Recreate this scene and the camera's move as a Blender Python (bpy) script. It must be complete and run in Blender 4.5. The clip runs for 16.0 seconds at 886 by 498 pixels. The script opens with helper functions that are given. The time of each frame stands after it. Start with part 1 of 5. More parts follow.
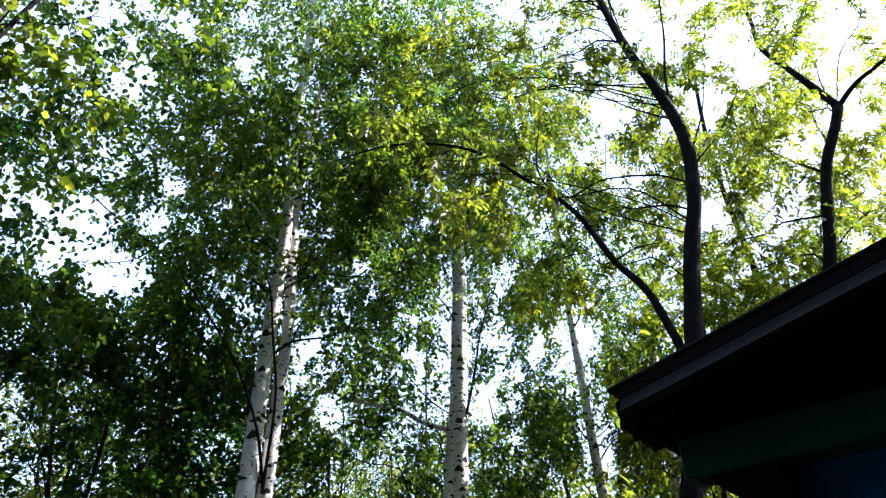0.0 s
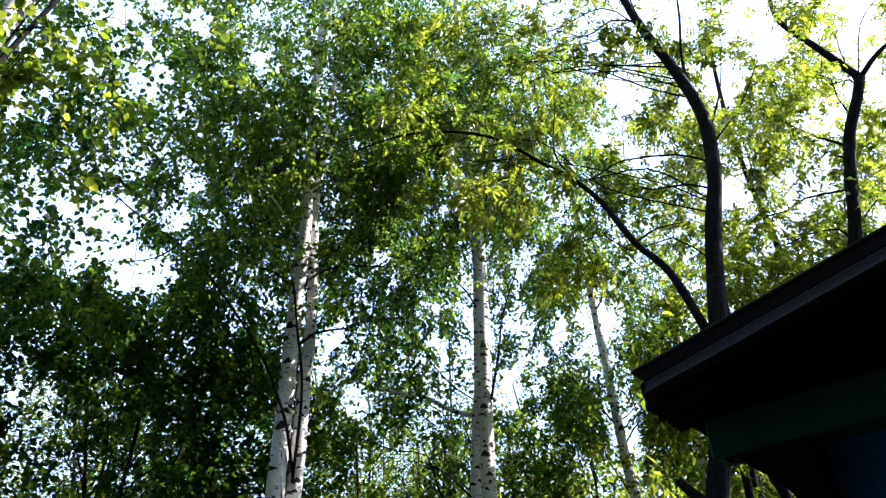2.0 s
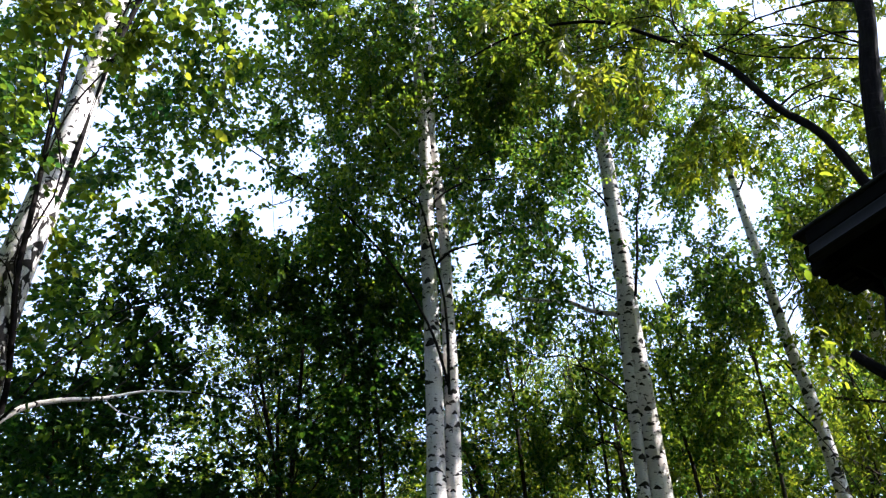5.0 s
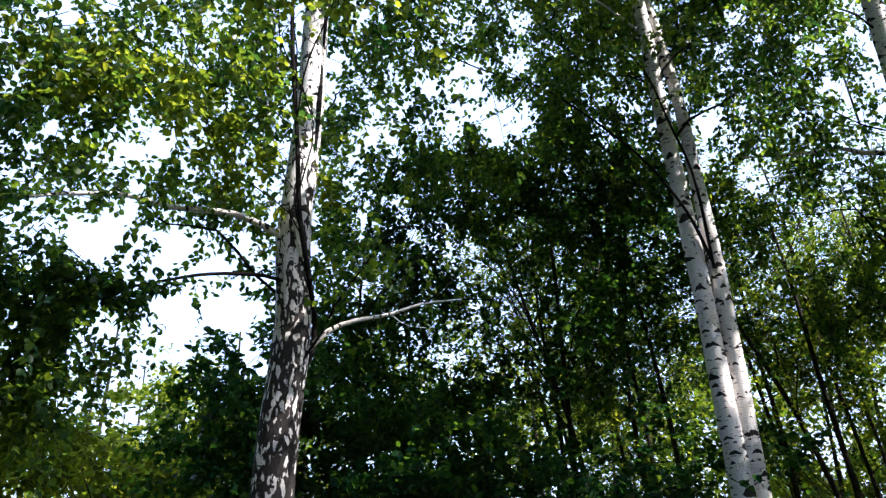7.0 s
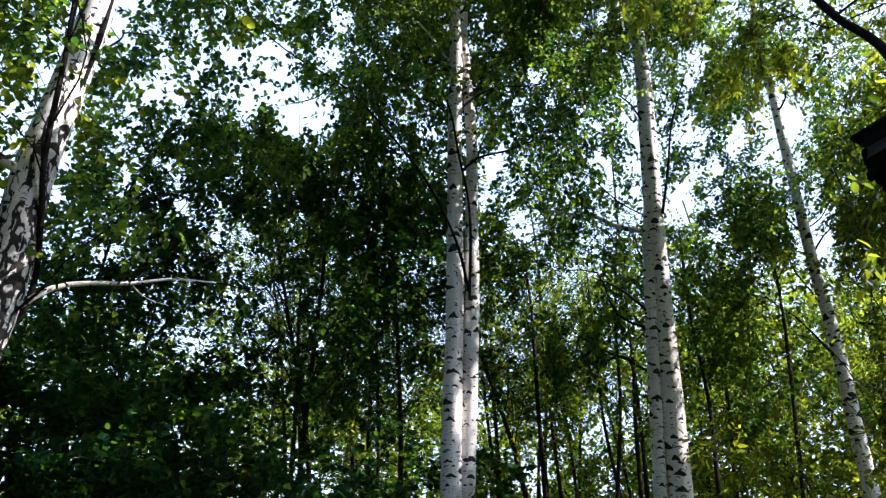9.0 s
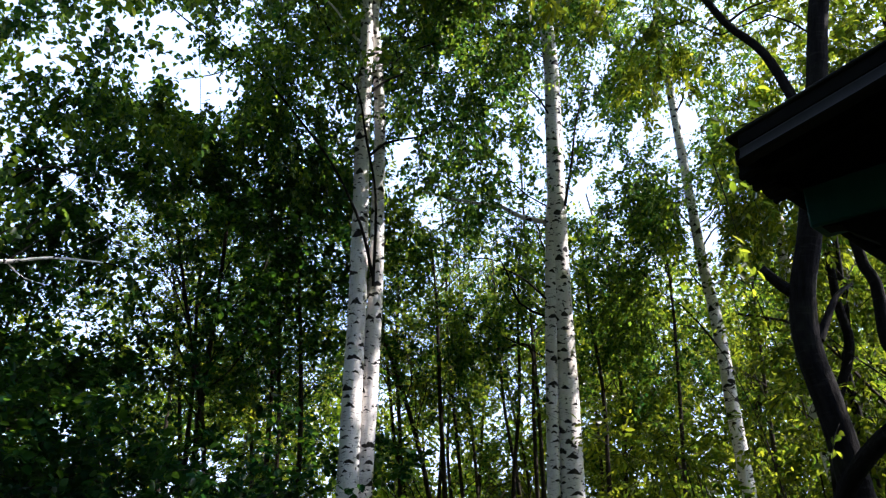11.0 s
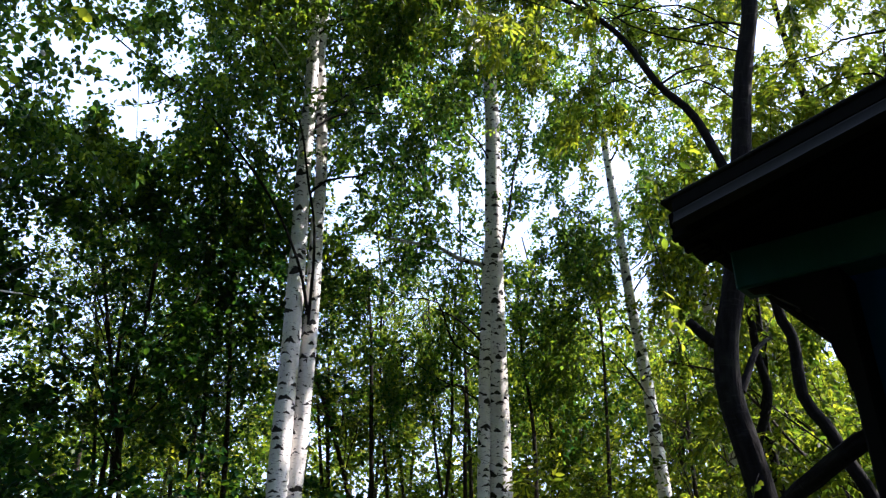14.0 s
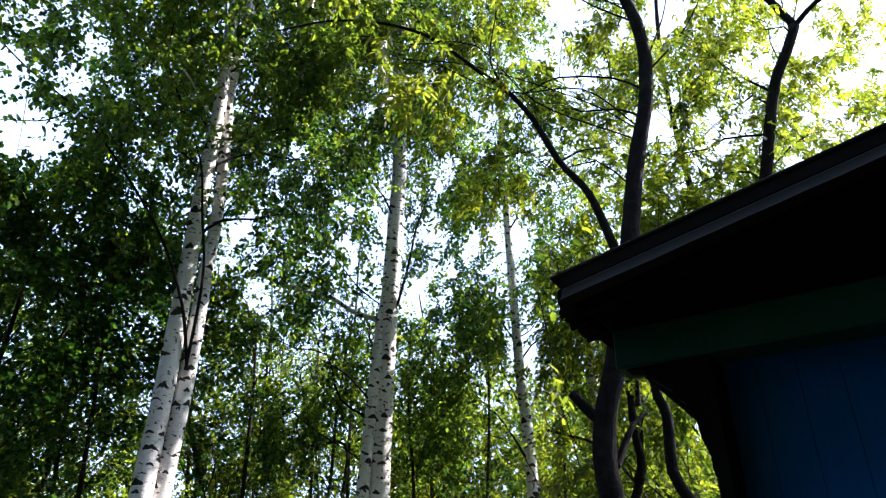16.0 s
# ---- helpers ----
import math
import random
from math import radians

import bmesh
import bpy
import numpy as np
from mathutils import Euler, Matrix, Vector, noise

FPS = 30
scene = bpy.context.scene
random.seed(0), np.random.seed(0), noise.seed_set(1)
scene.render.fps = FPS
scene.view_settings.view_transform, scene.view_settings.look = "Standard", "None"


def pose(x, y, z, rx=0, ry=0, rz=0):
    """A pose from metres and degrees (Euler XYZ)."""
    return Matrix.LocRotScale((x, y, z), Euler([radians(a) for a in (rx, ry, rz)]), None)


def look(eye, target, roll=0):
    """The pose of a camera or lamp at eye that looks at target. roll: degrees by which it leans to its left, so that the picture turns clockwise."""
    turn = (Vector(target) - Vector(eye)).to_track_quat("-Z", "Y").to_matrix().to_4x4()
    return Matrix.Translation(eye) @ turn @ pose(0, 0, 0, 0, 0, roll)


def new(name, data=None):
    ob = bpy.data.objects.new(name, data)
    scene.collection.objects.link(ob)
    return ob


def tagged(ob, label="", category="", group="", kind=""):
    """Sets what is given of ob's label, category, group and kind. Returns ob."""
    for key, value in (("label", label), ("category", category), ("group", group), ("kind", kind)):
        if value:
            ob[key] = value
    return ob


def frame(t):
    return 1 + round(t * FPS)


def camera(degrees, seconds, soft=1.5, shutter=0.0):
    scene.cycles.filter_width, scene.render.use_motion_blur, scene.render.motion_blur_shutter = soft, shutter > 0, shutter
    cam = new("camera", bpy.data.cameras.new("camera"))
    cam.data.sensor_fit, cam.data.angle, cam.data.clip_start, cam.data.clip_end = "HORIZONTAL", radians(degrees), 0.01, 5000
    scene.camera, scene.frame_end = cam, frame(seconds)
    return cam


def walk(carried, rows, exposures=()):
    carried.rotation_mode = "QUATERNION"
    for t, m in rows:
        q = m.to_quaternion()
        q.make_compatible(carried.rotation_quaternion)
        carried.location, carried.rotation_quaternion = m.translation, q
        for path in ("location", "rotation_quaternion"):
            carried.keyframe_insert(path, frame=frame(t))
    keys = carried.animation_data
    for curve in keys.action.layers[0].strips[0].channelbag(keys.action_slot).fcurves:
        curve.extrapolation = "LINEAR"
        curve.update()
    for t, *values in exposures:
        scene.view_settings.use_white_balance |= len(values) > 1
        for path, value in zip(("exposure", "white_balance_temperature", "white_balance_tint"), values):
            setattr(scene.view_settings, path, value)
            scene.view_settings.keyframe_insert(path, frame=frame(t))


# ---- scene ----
EXPOSURE = 1.72
cam = camera(65.5, 16.0, soft=1.32)
walk(cam, [
    (0.0, pose(0.112, -0.069, 1.670, 127.62, -0.39, -0.03)),
    (0.5, pose(0.112, -0.077, 1.666, 127.70, -0.11, 0.67)),
    (1.0, pose(0.116, -0.082, 1.666, 127.44, 0.37, 1.69)),
    (1.5, pose(0.107, -0.087, 1.665, 127.34, 0.34, 1.55)),
    (2.0, pose(0.107, -0.084, 1.664, 126.54, 0.17, 2.38)),
    (2.5, pose(0.104, -0.095, 1.671, 127.36, 0.58, 3.78)),
    (3.0, pose(0.096, -0.102, 1.663, 127.39, 0.34, 5.21)),
    (3.2, pose(0.092, -0.101, 1.653, 126.65, 0.64, 6.23)),
    (5.3, pose(0.083, 0.002, 1.629, 118.36, 1.23, 20.06)),
    (5.5, pose(0.069, 0.006, 1.604, 117.23, 1.41, 23.74)),
    (6.0, pose(0.027, -0.015, 1.586, 115.15, 1.04, 29.73)),
    (6.5, pose(0.009, -0.031, 1.576, 113.98, 1.49, 33.88)),
    (7.0, pose(-0.016, -0.032, 1.573, 112.54, 2.24, 37.04)),
    (7.5, pose(-0.020, -0.023, 1.569, 111.79, 2.39, 38.01)),
    (8.0, pose(-0.012, -0.000, 1.571, 111.93, 1.41, 35.34)),
    (8.5, pose(-0.001, 0.029, 1.571, 111.93, -0.37, 29.31)),
    (9.0, pose(0.021, 0.064, 1.585, 112.91, -2.06, 15.75)),
    (9.2, pose(0.010, 0.066, 1.571, 113.13, -1.77, 11.49)),
    (9.6, pose(0.020, 0.075, 1.585, 112.80, -1.30, 8.20)),
    (10.4, pose(0.055, 0.085, 1.590, 112.05, -0.90, 7.70)),
    (11.3, pose(0.085, 0.094, 1.587, 111.91, -0.72, 9.05)),
    (11.5, pose(0.078, 0.098, 1.584, 111.85, -0.77, 9.49)),
    (12.0, pose(0.065, 0.087, 1.592, 112.17, -0.43, 11.21)),
    (12.5, pose(0.065, 0.090, 1.593, 111.99, -0.50, 11.22)),
    (13.0, pose(0.060, 0.086, 1.597, 112.11, -0.47, 10.61)),
    (13.5, pose(0.050, 0.073, 1.608, 113.54, -0.42, 7.01)),
    (14.0, pose(0.055, 0.050, 1.625, 114.96, -0.44, 2.68)),
    (14.5, pose(0.062, 0.039, 1.644, 116.18, -0.61, -0.11)),
    (15.0, pose(0.063, 0.043, 1.654, 118.12, -0.55, -2.89)),
    (15.5, pose(0.075, 0.055, 1.660, 119.11, -0.68, -4.41)),
    (16.0, pose(0.079, 0.064, 1.664, 119.48, -1.06, -6.94)),
], [(0.0, EXPOSURE + 0.10, 5860, 20), (3.2, EXPOSURE + 0.12, 5860, 20), (6.0, EXPOSURE - 0.13, 5940, 19), (8.5, EXPOSURE - 0.14, 5940, 19), (12.5, EXPOSURE - 0.1, 5960, 20), (14.5, EXPOSURE + 0.02, 5940, 20), (16.0, EXPOSURE + 0.12, 5900, 20)])

# ---- world, sun, exposure ----
SUN_AZ, SUN_EL = 76.0, 43.0          # degrees: clockwise from +y, and above the horizon
world = bpy.data.worlds.new("world")
scene.world = world
world.use_nodes = True
wn = world.node_tree
sky = wn.nodes.new("ShaderNodeTexSky")
sky.sky_type, sky.sun_disc = "NISHITA", False
sky.sun_elevation, sky.sun_rotation = radians(SUN_EL), radians(SUN_AZ)
sky.air_density, sky.dust_density, sky.ozone_density = 1.0, 2.4, 1.5
veil = wn.nodes.new("ShaderNodeMix")     # thin white summer haze over the blue
veil.data_type = "RGBA"
veil.inputs[0].default_value = 0.4
veil.inputs[7].default_value = (7.6, 9.9, 14.2, 1)
wn.links.new(sky.outputs[0], veil.inputs[6])
wn.links.new(veil.outputs[2], wn.nodes["Background"].inputs[0])
wn.nodes["Background"].inputs[1].default_value = 0.102
lamp = bpy.data.lights.new("sun", "SUN")
lamp.energy, lamp.angle, lamp.color = 5.0, radians(0.55), (1.0, 0.93, 0.80)
sun = new("sun", lamp)
sd = Vector((math.sin(radians(SUN_AZ)) * math.cos(radians(SUN_EL)), math.cos(radians(SUN_AZ)) * math.cos(radians(SUN_EL)), math.sin(radians(SUN_EL))))
sun.matrix_world = look(sd * 60, (0, 0, 0))


# ---- materials ----
class Nodes:
    """Short hand for building a node material."""

    def __init__(self, name):
        self.m = bpy.data.materials.new(name)
        self.m.use_nodes = True
        self.t = self.m.node_tree
        self.t.nodes.clear()
        self.out = self.t.nodes.new("ShaderNodeOutputMaterial")

    def put(self, sock, v):
        if isinstance(v, bpy.types.NodeSocket):
            self.t.links.new(v, sock)
        elif isinstance(v, tuple) and len(v) == 3 and sock.type == "RGBA":
            sock.default_value = (*v, 1)
        else:
            sock.default_value = v

    def node(self, kind, ins=(), **props):
        n = self.t.nodes.new(kind)
        if "operation" in props:
            n.operation = props["operation"]
        if "use_clamp" in props:
            n.use_clamp = props["use_clamp"]
        if "noise_dimensions" in props:
            n.noise_dimensions = props["noise_dimensions"]
        if "voronoi_dimensions" in props:
            n.voronoi_dimensions = props["voronoi_dimensions"]
        if "feature" in props:
            n.feature = props["feature"]
        if "data_type" in props:
            n.data_type = props["data_type"]
        for k, v in dict(ins).items():
            self.put(n.inputs[k], v)
        return n

    def math(self, op, a, b=0.0, c=0.0, clamp=False):
        n = self.node("ShaderNodeMath", {0: a, 1: b, 2: c}, operation=op, use_clamp=clamp)
        return n.outputs[0]

    def noise(self, vec, scale, detail=3.0, rough=0.55, dims="3D"):
        return self.node("ShaderNodeTexNoise", {"Vector": vec, "Scale": scale, "Detail": detail, "Roughness": rough}, noise_dimensions=dims).outputs[0]

    def ramp(self, v, lo, hi, a=0.0, b=1.0):
        return self.node("ShaderNodeMapRange", {0: v, 1: lo, 2: hi, 3: a, 4: b}).outputs[0]

    def mix(self, f, a, b):
        n = self.node("ShaderNodeMix", data_type="RGBA")
        for s, v in ((n.inputs[0], f), (n.inputs[6], a), (n.inputs[7], b)):
            self.put(s, v)
        return n.outputs[2]

    def scaled(self, vec, x, y, z):
        return self.node("ShaderNodeVectorMath", {0: vec, 1: (x, y, z)}, operation="MULTIPLY").outputs[0]

    def coords(self, which="Object"):
        return self.node("ShaderNodeTexCoord").outputs[which]

    def surface(self, colour, rough=0.7, height=None, bump=0.3, dist=0.01, metal=0.0, spec=0.4):
        b = self.node("ShaderNodeBsdfPrincipled", {"Base Color": colour, "Roughness": rough, "Metallic": metal, "Specular IOR Level": spec})
        if height is not None:
            bp = self.node("ShaderNodeBump", {"Height": height, "Strength": bump, "Distance": dist})
            self.t.links.new(bp.outputs[0], b.inputs["Normal"])
        self.t.links.new(b.outputs[0], self.out.inputs[0])
        return self.m


def birch_bark(name, old):
    """White bark with dark brow-shaped scars and fine cross lines; old: how far the cracked black bark climbs, in metres."""
    k = Nodes(name)
    uv = k.coords("UV")
    ob = k.coords("Object")
    wob = k.node("ShaderNodeTexNoise", {"Vector": k.scaled(uv, 14, 10, 1), "Scale": 1.0, "Detail": 3.0}).outputs[1]
    wob = k.node("ShaderNodeVectorMath", {0: wob, 1: (0.5, 0.5, 0.5)}, operation="SUBTRACT").outputs[0]
    uvd = k.node("ShaderNodeVectorMath", {0: wob, 1: (0.045, 0.04, 0), 2: uv}, operation="MULTIPLY_ADD").outputs[0]
    rag = k.node("ShaderNodeTexNoise", {"Vector": k.scaled(uv, 75, 48, 1), "Scale": 1.0, "Detail": 4.0, "Roughness": 0.65}).outputs[1]
    rag = k.node("ShaderNodeVectorMath", {0: rag, 1: (0.5, 0.5, 0.5)}, operation="SUBTRACT").outputs[0]
    uvd = k.node("ShaderNodeVectorMath", {0: rag, 1: (0.015, 0.012, 0), 2: uvd}, operation="MULTIPLY_ADD").outputs[0]
    dark = None
    for sx, sy, keep, wmax, thick in ((4.6, 6.0, 0.15, 0.095, 0.027), (8.0, 10.5, 0.25, 0.055, 0.013), (15.0, 21.0, 0.45, 0.030, 0.006)):
        cell = k.scaled(uvd, sx, sy, 1)
        vor = k.node("ShaderNodeTexVoronoi", {"Vector": cell, "Scale": 1.0, "Randomness": 0.9}, voronoi_dimensions="2D")
        d = k.node("ShaderNodeVectorMath", {0: cell, 1: vor.outputs["Position"]}, operation="SUBTRACT").outputs[0]
        s = k.node("ShaderNodeSeparateXYZ", {0: d})
        col = k.node("ShaderNodeSeparateColor", {0: vor.outputs["Color"]})
        du = k.math("ABSOLUTE", k.math("DIVIDE", s.outputs[0], sx))
        dv = k.math("DIVIDE", s.outputs[1], sy)
        width = k.ramp(col.outputs[1], 0, 1, wmax * 0.45, wmax)
        share = k.math("DIVIDE", du, width)
        th = k.math("MULTIPLY", k.math("SUBTRACT", 1.0, k.math("MULTIPLY", share, share), clamp=True), k.math("MULTIPLY", thick, k.ramp(col.outputs[2], 0, 1, 0.35, 1.35)))
        off = k.math("ABSOLUTE", k.math("MULTIPLY_ADD", du, 0.30, dv))
        m = k.math("MULTIPLY", k.ramp(k.math("SUBTRACT", th, off), 0.0, 0.003), k.math("GREATER_THAN", col.outputs[0], keep + (0.4 if old > 1 else 0.0)))
        dark = m if dark is None else k.math("MAXIMUM", dark, m)
    lines = k.ramp(k.noise(k.scaled(uvd, 16, 150, 1), 1.0, 2.0, 0.5, "2D"), 0.63, 0.72)
    lines = k.math("MULTIPLY", lines, 0.55)
    edge = k.node("ShaderNodeTexVoronoi", {"Vector": k.scaled(uvd, 21, 9.5, 1), "Scale": 1.0}, voronoi_dimensions="2D", feature="DISTANCE_TO_EDGE").outputs["Distance"]
    crack = k.math("MULTIPLY_ADD", edge, -0.55, k.math("ADD", k.noise(k.scaled(uvd, 14, 6.0, 1), 1.0, 5.0, 0.62, "2D"), 0.11))
    z = k.node("ShaderNodeSeparateXYZ", {0: ob}).outputs[2]
    lift = k.noise(ob, 1.3, 2.0)
    limit = k.ramp(k.math("MULTIPLY_ADD", lift, 0.9, z), old - 2.0, old + 1.2, 0.39, 0.63 if old > 1 else 0.74)
    cracked = k.ramp(k.math("SUBTRACT", crack, limit), -0.012, 0.02)
    dark = k.math("MAXIMUM", k.math("MAXIMUM", dark, lines), cracked)
    big = k.noise(ob, 2.2, 3.0)
    fine = k.noise(k.scaled(uv, 60, 25, 1), 1.0, 4.0, 0.6, "2D")
    white = k.mix(k.ramp(big, 0.35, 0.65), (0.62, 0.575, 0.53), (0.80, 0.775, 0.75))
    white = k.mix(k.ramp(fine, 0.5, 0.8, 0, 0.5), white, (0.50, 0.40, 0.34))
    black = k.mix(k.ramp(fine, 0.3, 0.7), (0.008, 0.0072, 0.007), (0.032, 0.027, 0.025))
    col = k.mix(dark, white, black)
    h = k.math("MULTIPLY_ADD", dark, -0.7, k.math("MULTIPLY", fine, 0.35))
    return k.surface(col, k.ramp(dark, 0, 1, 0.55, 0.9), h, 0.6, 0.012, spec=0.3)


def dark_bark(name, a, b, streak=22.0):
    k = Nodes(name)
    uv, ob = k.coords("UV"), k.coords("Object")
    grain = k.noise(k.scaled(uv, streak * 1.6, streak * 0.4, 1), 1.0, 5.0, 0.65, "2D")
    rings = k.noise(k.scaled(uv, 6, 45, 1), 1.0, 3.0, 0.6, "2D")
    col = k.mix(k.ramp(grain, 0.3, 0.7), a, b)
    col = k.mix(k.ramp(rings, 0.6, 0.8, 0, 0.35), col, (0.05, 0.045, 0.043))
    col = k.mix(k.ramp(k.noise(ob, 3.0), 0.55, 0.75, 0, 0.35), col, (0.075, 0.085, 0.05))
    return k.surface(col, 0.9, grain, 0.7, 0.015, spec=0.1)


def leaves(name, lo, hi, glow_lo, glow_hi, through_part=0.48):
    """Thin leaf: some light is thrown back, some comes through, and a waxy sheen lies on top."""
    k = Nodes(name)
    rnd = k.node("ShaderNodeNewGeometry").outputs["Random Per Island"]
    patch = k.noise(k.coords("Object"), 0.9, 2.0)
    f = k.math("MULTIPLY_ADD", k.ramp(patch, 0.3, 0.7), 0.45, k.math("MULTIPLY", rnd, 0.55))
    f = k.math("POWER", f, 2.2)
    vein = k.noise(k.coords("Object"), 90.0, 2.0)
    front = k.mix(k.ramp(vein, 0.4, 0.7, 0, 0.35), k.mix(f, lo, hi), lo)
    back = k.mix(f, glow_lo, glow_hi)
    d = k.node("ShaderNodeBsdfDiffuse", {"Color": front, "Roughness": 0.4})
    tr = k.node("ShaderNodeBsdfTranslucent", {"Color": back})
    g = k.node("ShaderNodeBsdfGlossy", {"Color": (0.8, 0.8, 0.8), "Roughness": 0.38})
    a = k.node("ShaderNodeMixShader", {0: through_part, 1: d.outputs[0], 2: tr.outputs[0]})
    fr = k.node("ShaderNodeFresnel", {"IOR": 1.38})
    b = k.node("ShaderNodeMixShader", {0: k.math("MULTIPLY", fr.outputs[0], 0.07), 1: a.outputs[0], 2: g.outputs[0]})
    k.t.links.new(b.outputs[0], k.out.inputs[0])
    return k.m


def paint(name, colour, wear, rough=0.55):
    """Old oil paint on boards: brush grain along the board, bleached and flaked patches."""
    k = Nodes(name)
    ob = k.coords("Object")
    rnd = k.node("ShaderNodeObjectInfo").outputs["Random"]
    grain = k.noise(k.scaled(ob, 60, 60, 4), 1.0, 4.0, 0.6)
    patch = k.noise(ob, 3.5, 4.0)
    c = k.mix(k.ramp(rnd, 0, 1, 0.0, 0.35), colour, tuple(v * 0.7 for v in colour))
    c = k.mix(k.ramp(grain, 0.35, 0.75, 0, 0.35), c, tuple(v * 0.55 for v in colour))
    c = k.mix(k.ramp(patch, 0.62, 0.72, 0, 0.6), c, wear)
    return k.surface(c, rough, grain, 0.35, 0.004, spec=0.12)


BIRCH_BARK = birch_bark("birch_bark", 0.2)
OLD_BIRCH_BARK = birch_bark("old_birch_bark", 3.9)
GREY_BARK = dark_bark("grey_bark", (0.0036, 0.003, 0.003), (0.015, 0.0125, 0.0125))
SAPLING_BARK = dark_bark("sapling_bark", (0.014, 0.011, 0.009), (0.05, 0.04, 0.03), 30.0)
BIRCH_LEAF = leaves("birch_leaf", (0.0025, 0.015, 0.012), (0.044, 0.085, 0.014), (0.032, 0.13, 0.022), (0.54, 0.70, 0.022), 0.54)
ASH_LEAF = leaves("ash_maple_leaf", (0.009, 0.026, 0.005), (0.045, 0.072, 0.008), (0.14, 0.24, 0.014), (0.72, 0.70, 0.040), 0.60)
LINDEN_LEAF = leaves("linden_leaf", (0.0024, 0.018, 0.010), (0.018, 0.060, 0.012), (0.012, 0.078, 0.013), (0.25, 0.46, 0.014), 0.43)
FAR_LEAF = leaves("far_leaf", (0.018, 0.045, 0.006), (0.075, 0.115, 0.010), (0.15, 0.28, 0.012), (0.70, 0.66, 0.03))
YOUNG_LEAF = leaves("young_maple_leaf", (0.007, 0.023, 0.004), (0.075, 0.110, 0.012), (0.075, 0.165, 0.012), (0.72, 0.74, 0.030), 0.54)
WALL_PAINT = paint("blue_paint", (0.002, 0.085, 0.37), (0.006, 0.09, 0.32))
BEAM_PAINT = paint("teal_paint", (0.006, 0.05, 0.044), (0.013, 0.055, 0.048))
# base colour lowered to near black until the parts under the roof rendered black
DARK_WOOD = paint("near_black_wood", (0.0035, 0.0033, 0.003), (0.008, 0.0075, 0.007), 0.9)
# paler than the fascia above it: light on the lower lip put into the colour
TRIM_WOOD = paint("lit_trim", (0.016, 0.0155, 0.015), (0.026, 0.025, 0.024), 0.8)
PALE_WOOD = paint("weathered_wood", (0.24, 0.22, 0.20), (0.12, 0.10, 0.085), 0.8)


def felt():
    k = Nodes("roofing_felt")
    ob = k.coords("Object")
    n = k.noise(ob, 220.0, 2.0)
    c = k.mix(k.ramp(n, 0.35, 0.7), (0.006, 0.006, 0.0065), (0.018, 0.0175, 0.017))
    c = k.mix(k.ramp(k.noise(ob, 5.0), 0.55, 0.7, 0, 0.5), c, (0.05, 0.055, 0.03))
    return k.surface(c, 0.95, n, 0.5, 0.003, spec=0.15)


def soil():
    k = Nodes("forest_floor")
    ob = k.coords("Object")
    a, b = k.noise(ob, 0.6, 4.0), k.noise(ob, 14.0, 5.0, 0.65)
    c = k.mix(k.ramp(a, 0.4, 0.6), (0.045, 0.06, 0.02), (0.07, 0.055, 0.035))
    c = k.mix(k.ramp(b, 0.4, 0.7, 0, 0.8), c, (0.03, 0.045, 0.012))
    return k.surface(c, 0.95, b, 0.8, 0.06, spec=0.15)


FELT, SOIL = felt(), soil()


# ---- mesh helpers ----
def mesh_object(name, verts, faces, material, parent=None, uv=None, smooth=True, label=""):
    me = bpy.data.meshes.new(name)
    me.from_pydata(verts, [], faces)
    if uv is not None:
        lay = me.uv_layers.new(name="UVMap")
        idx = np.empty(len(me.loops), np.int32)
        me.loops.foreach_get("vertex_index", idx)
        lay.data.foreach_set("uv", np.asarray(uv, np.float32)[idx].ravel())
    me.polygons.foreach_set("use_smooth", np.full(len(me.polygons), smooth))
    me.materials.append(material)
    ob = new(name, me)
    if parent is not None:
        ob.parent = parent
    return tagged(ob, label) if label else ob


def part(name, bm, material, parent, label=""):
    me = bpy.data.meshes.new(name)
    bm.to_mesh(me)
    bm.free()
    me.materials.append(material)
    ob = new(name, me)
    ob.parent = parent
    return tagged(ob, label) if label else ob


def thing(name, place, label, category, group="", kind="", turn=0.0):
    ob = new(name)
    ob.matrix_world = pose(*place, 0, 0, turn)
    ob.empty_display_size = 0.2
    return tagged(ob, label, category, group, kind)


def smooth_path(points, step):
    """A curve through the given points, in even steps."""
    p = [Vector(q) for q in points]
    p = [2 * p[0] - p[1]] + p + [2 * p[-1] - p[-2]]
    out = []
    for a, b, c, d in zip(p, p[1:], p[2:], p[3:]):
        n = max(2, int((c - b).length / step))
        for i in range(n):
            s = i / n
            out.append(0.5 * (2 * b + (c - a) * s + (2 * a - 5 * b + 4 * c - d) * s * s + (3 * b - a - 3 * c + d) * s ** 3))
    return out + [p[-2]]


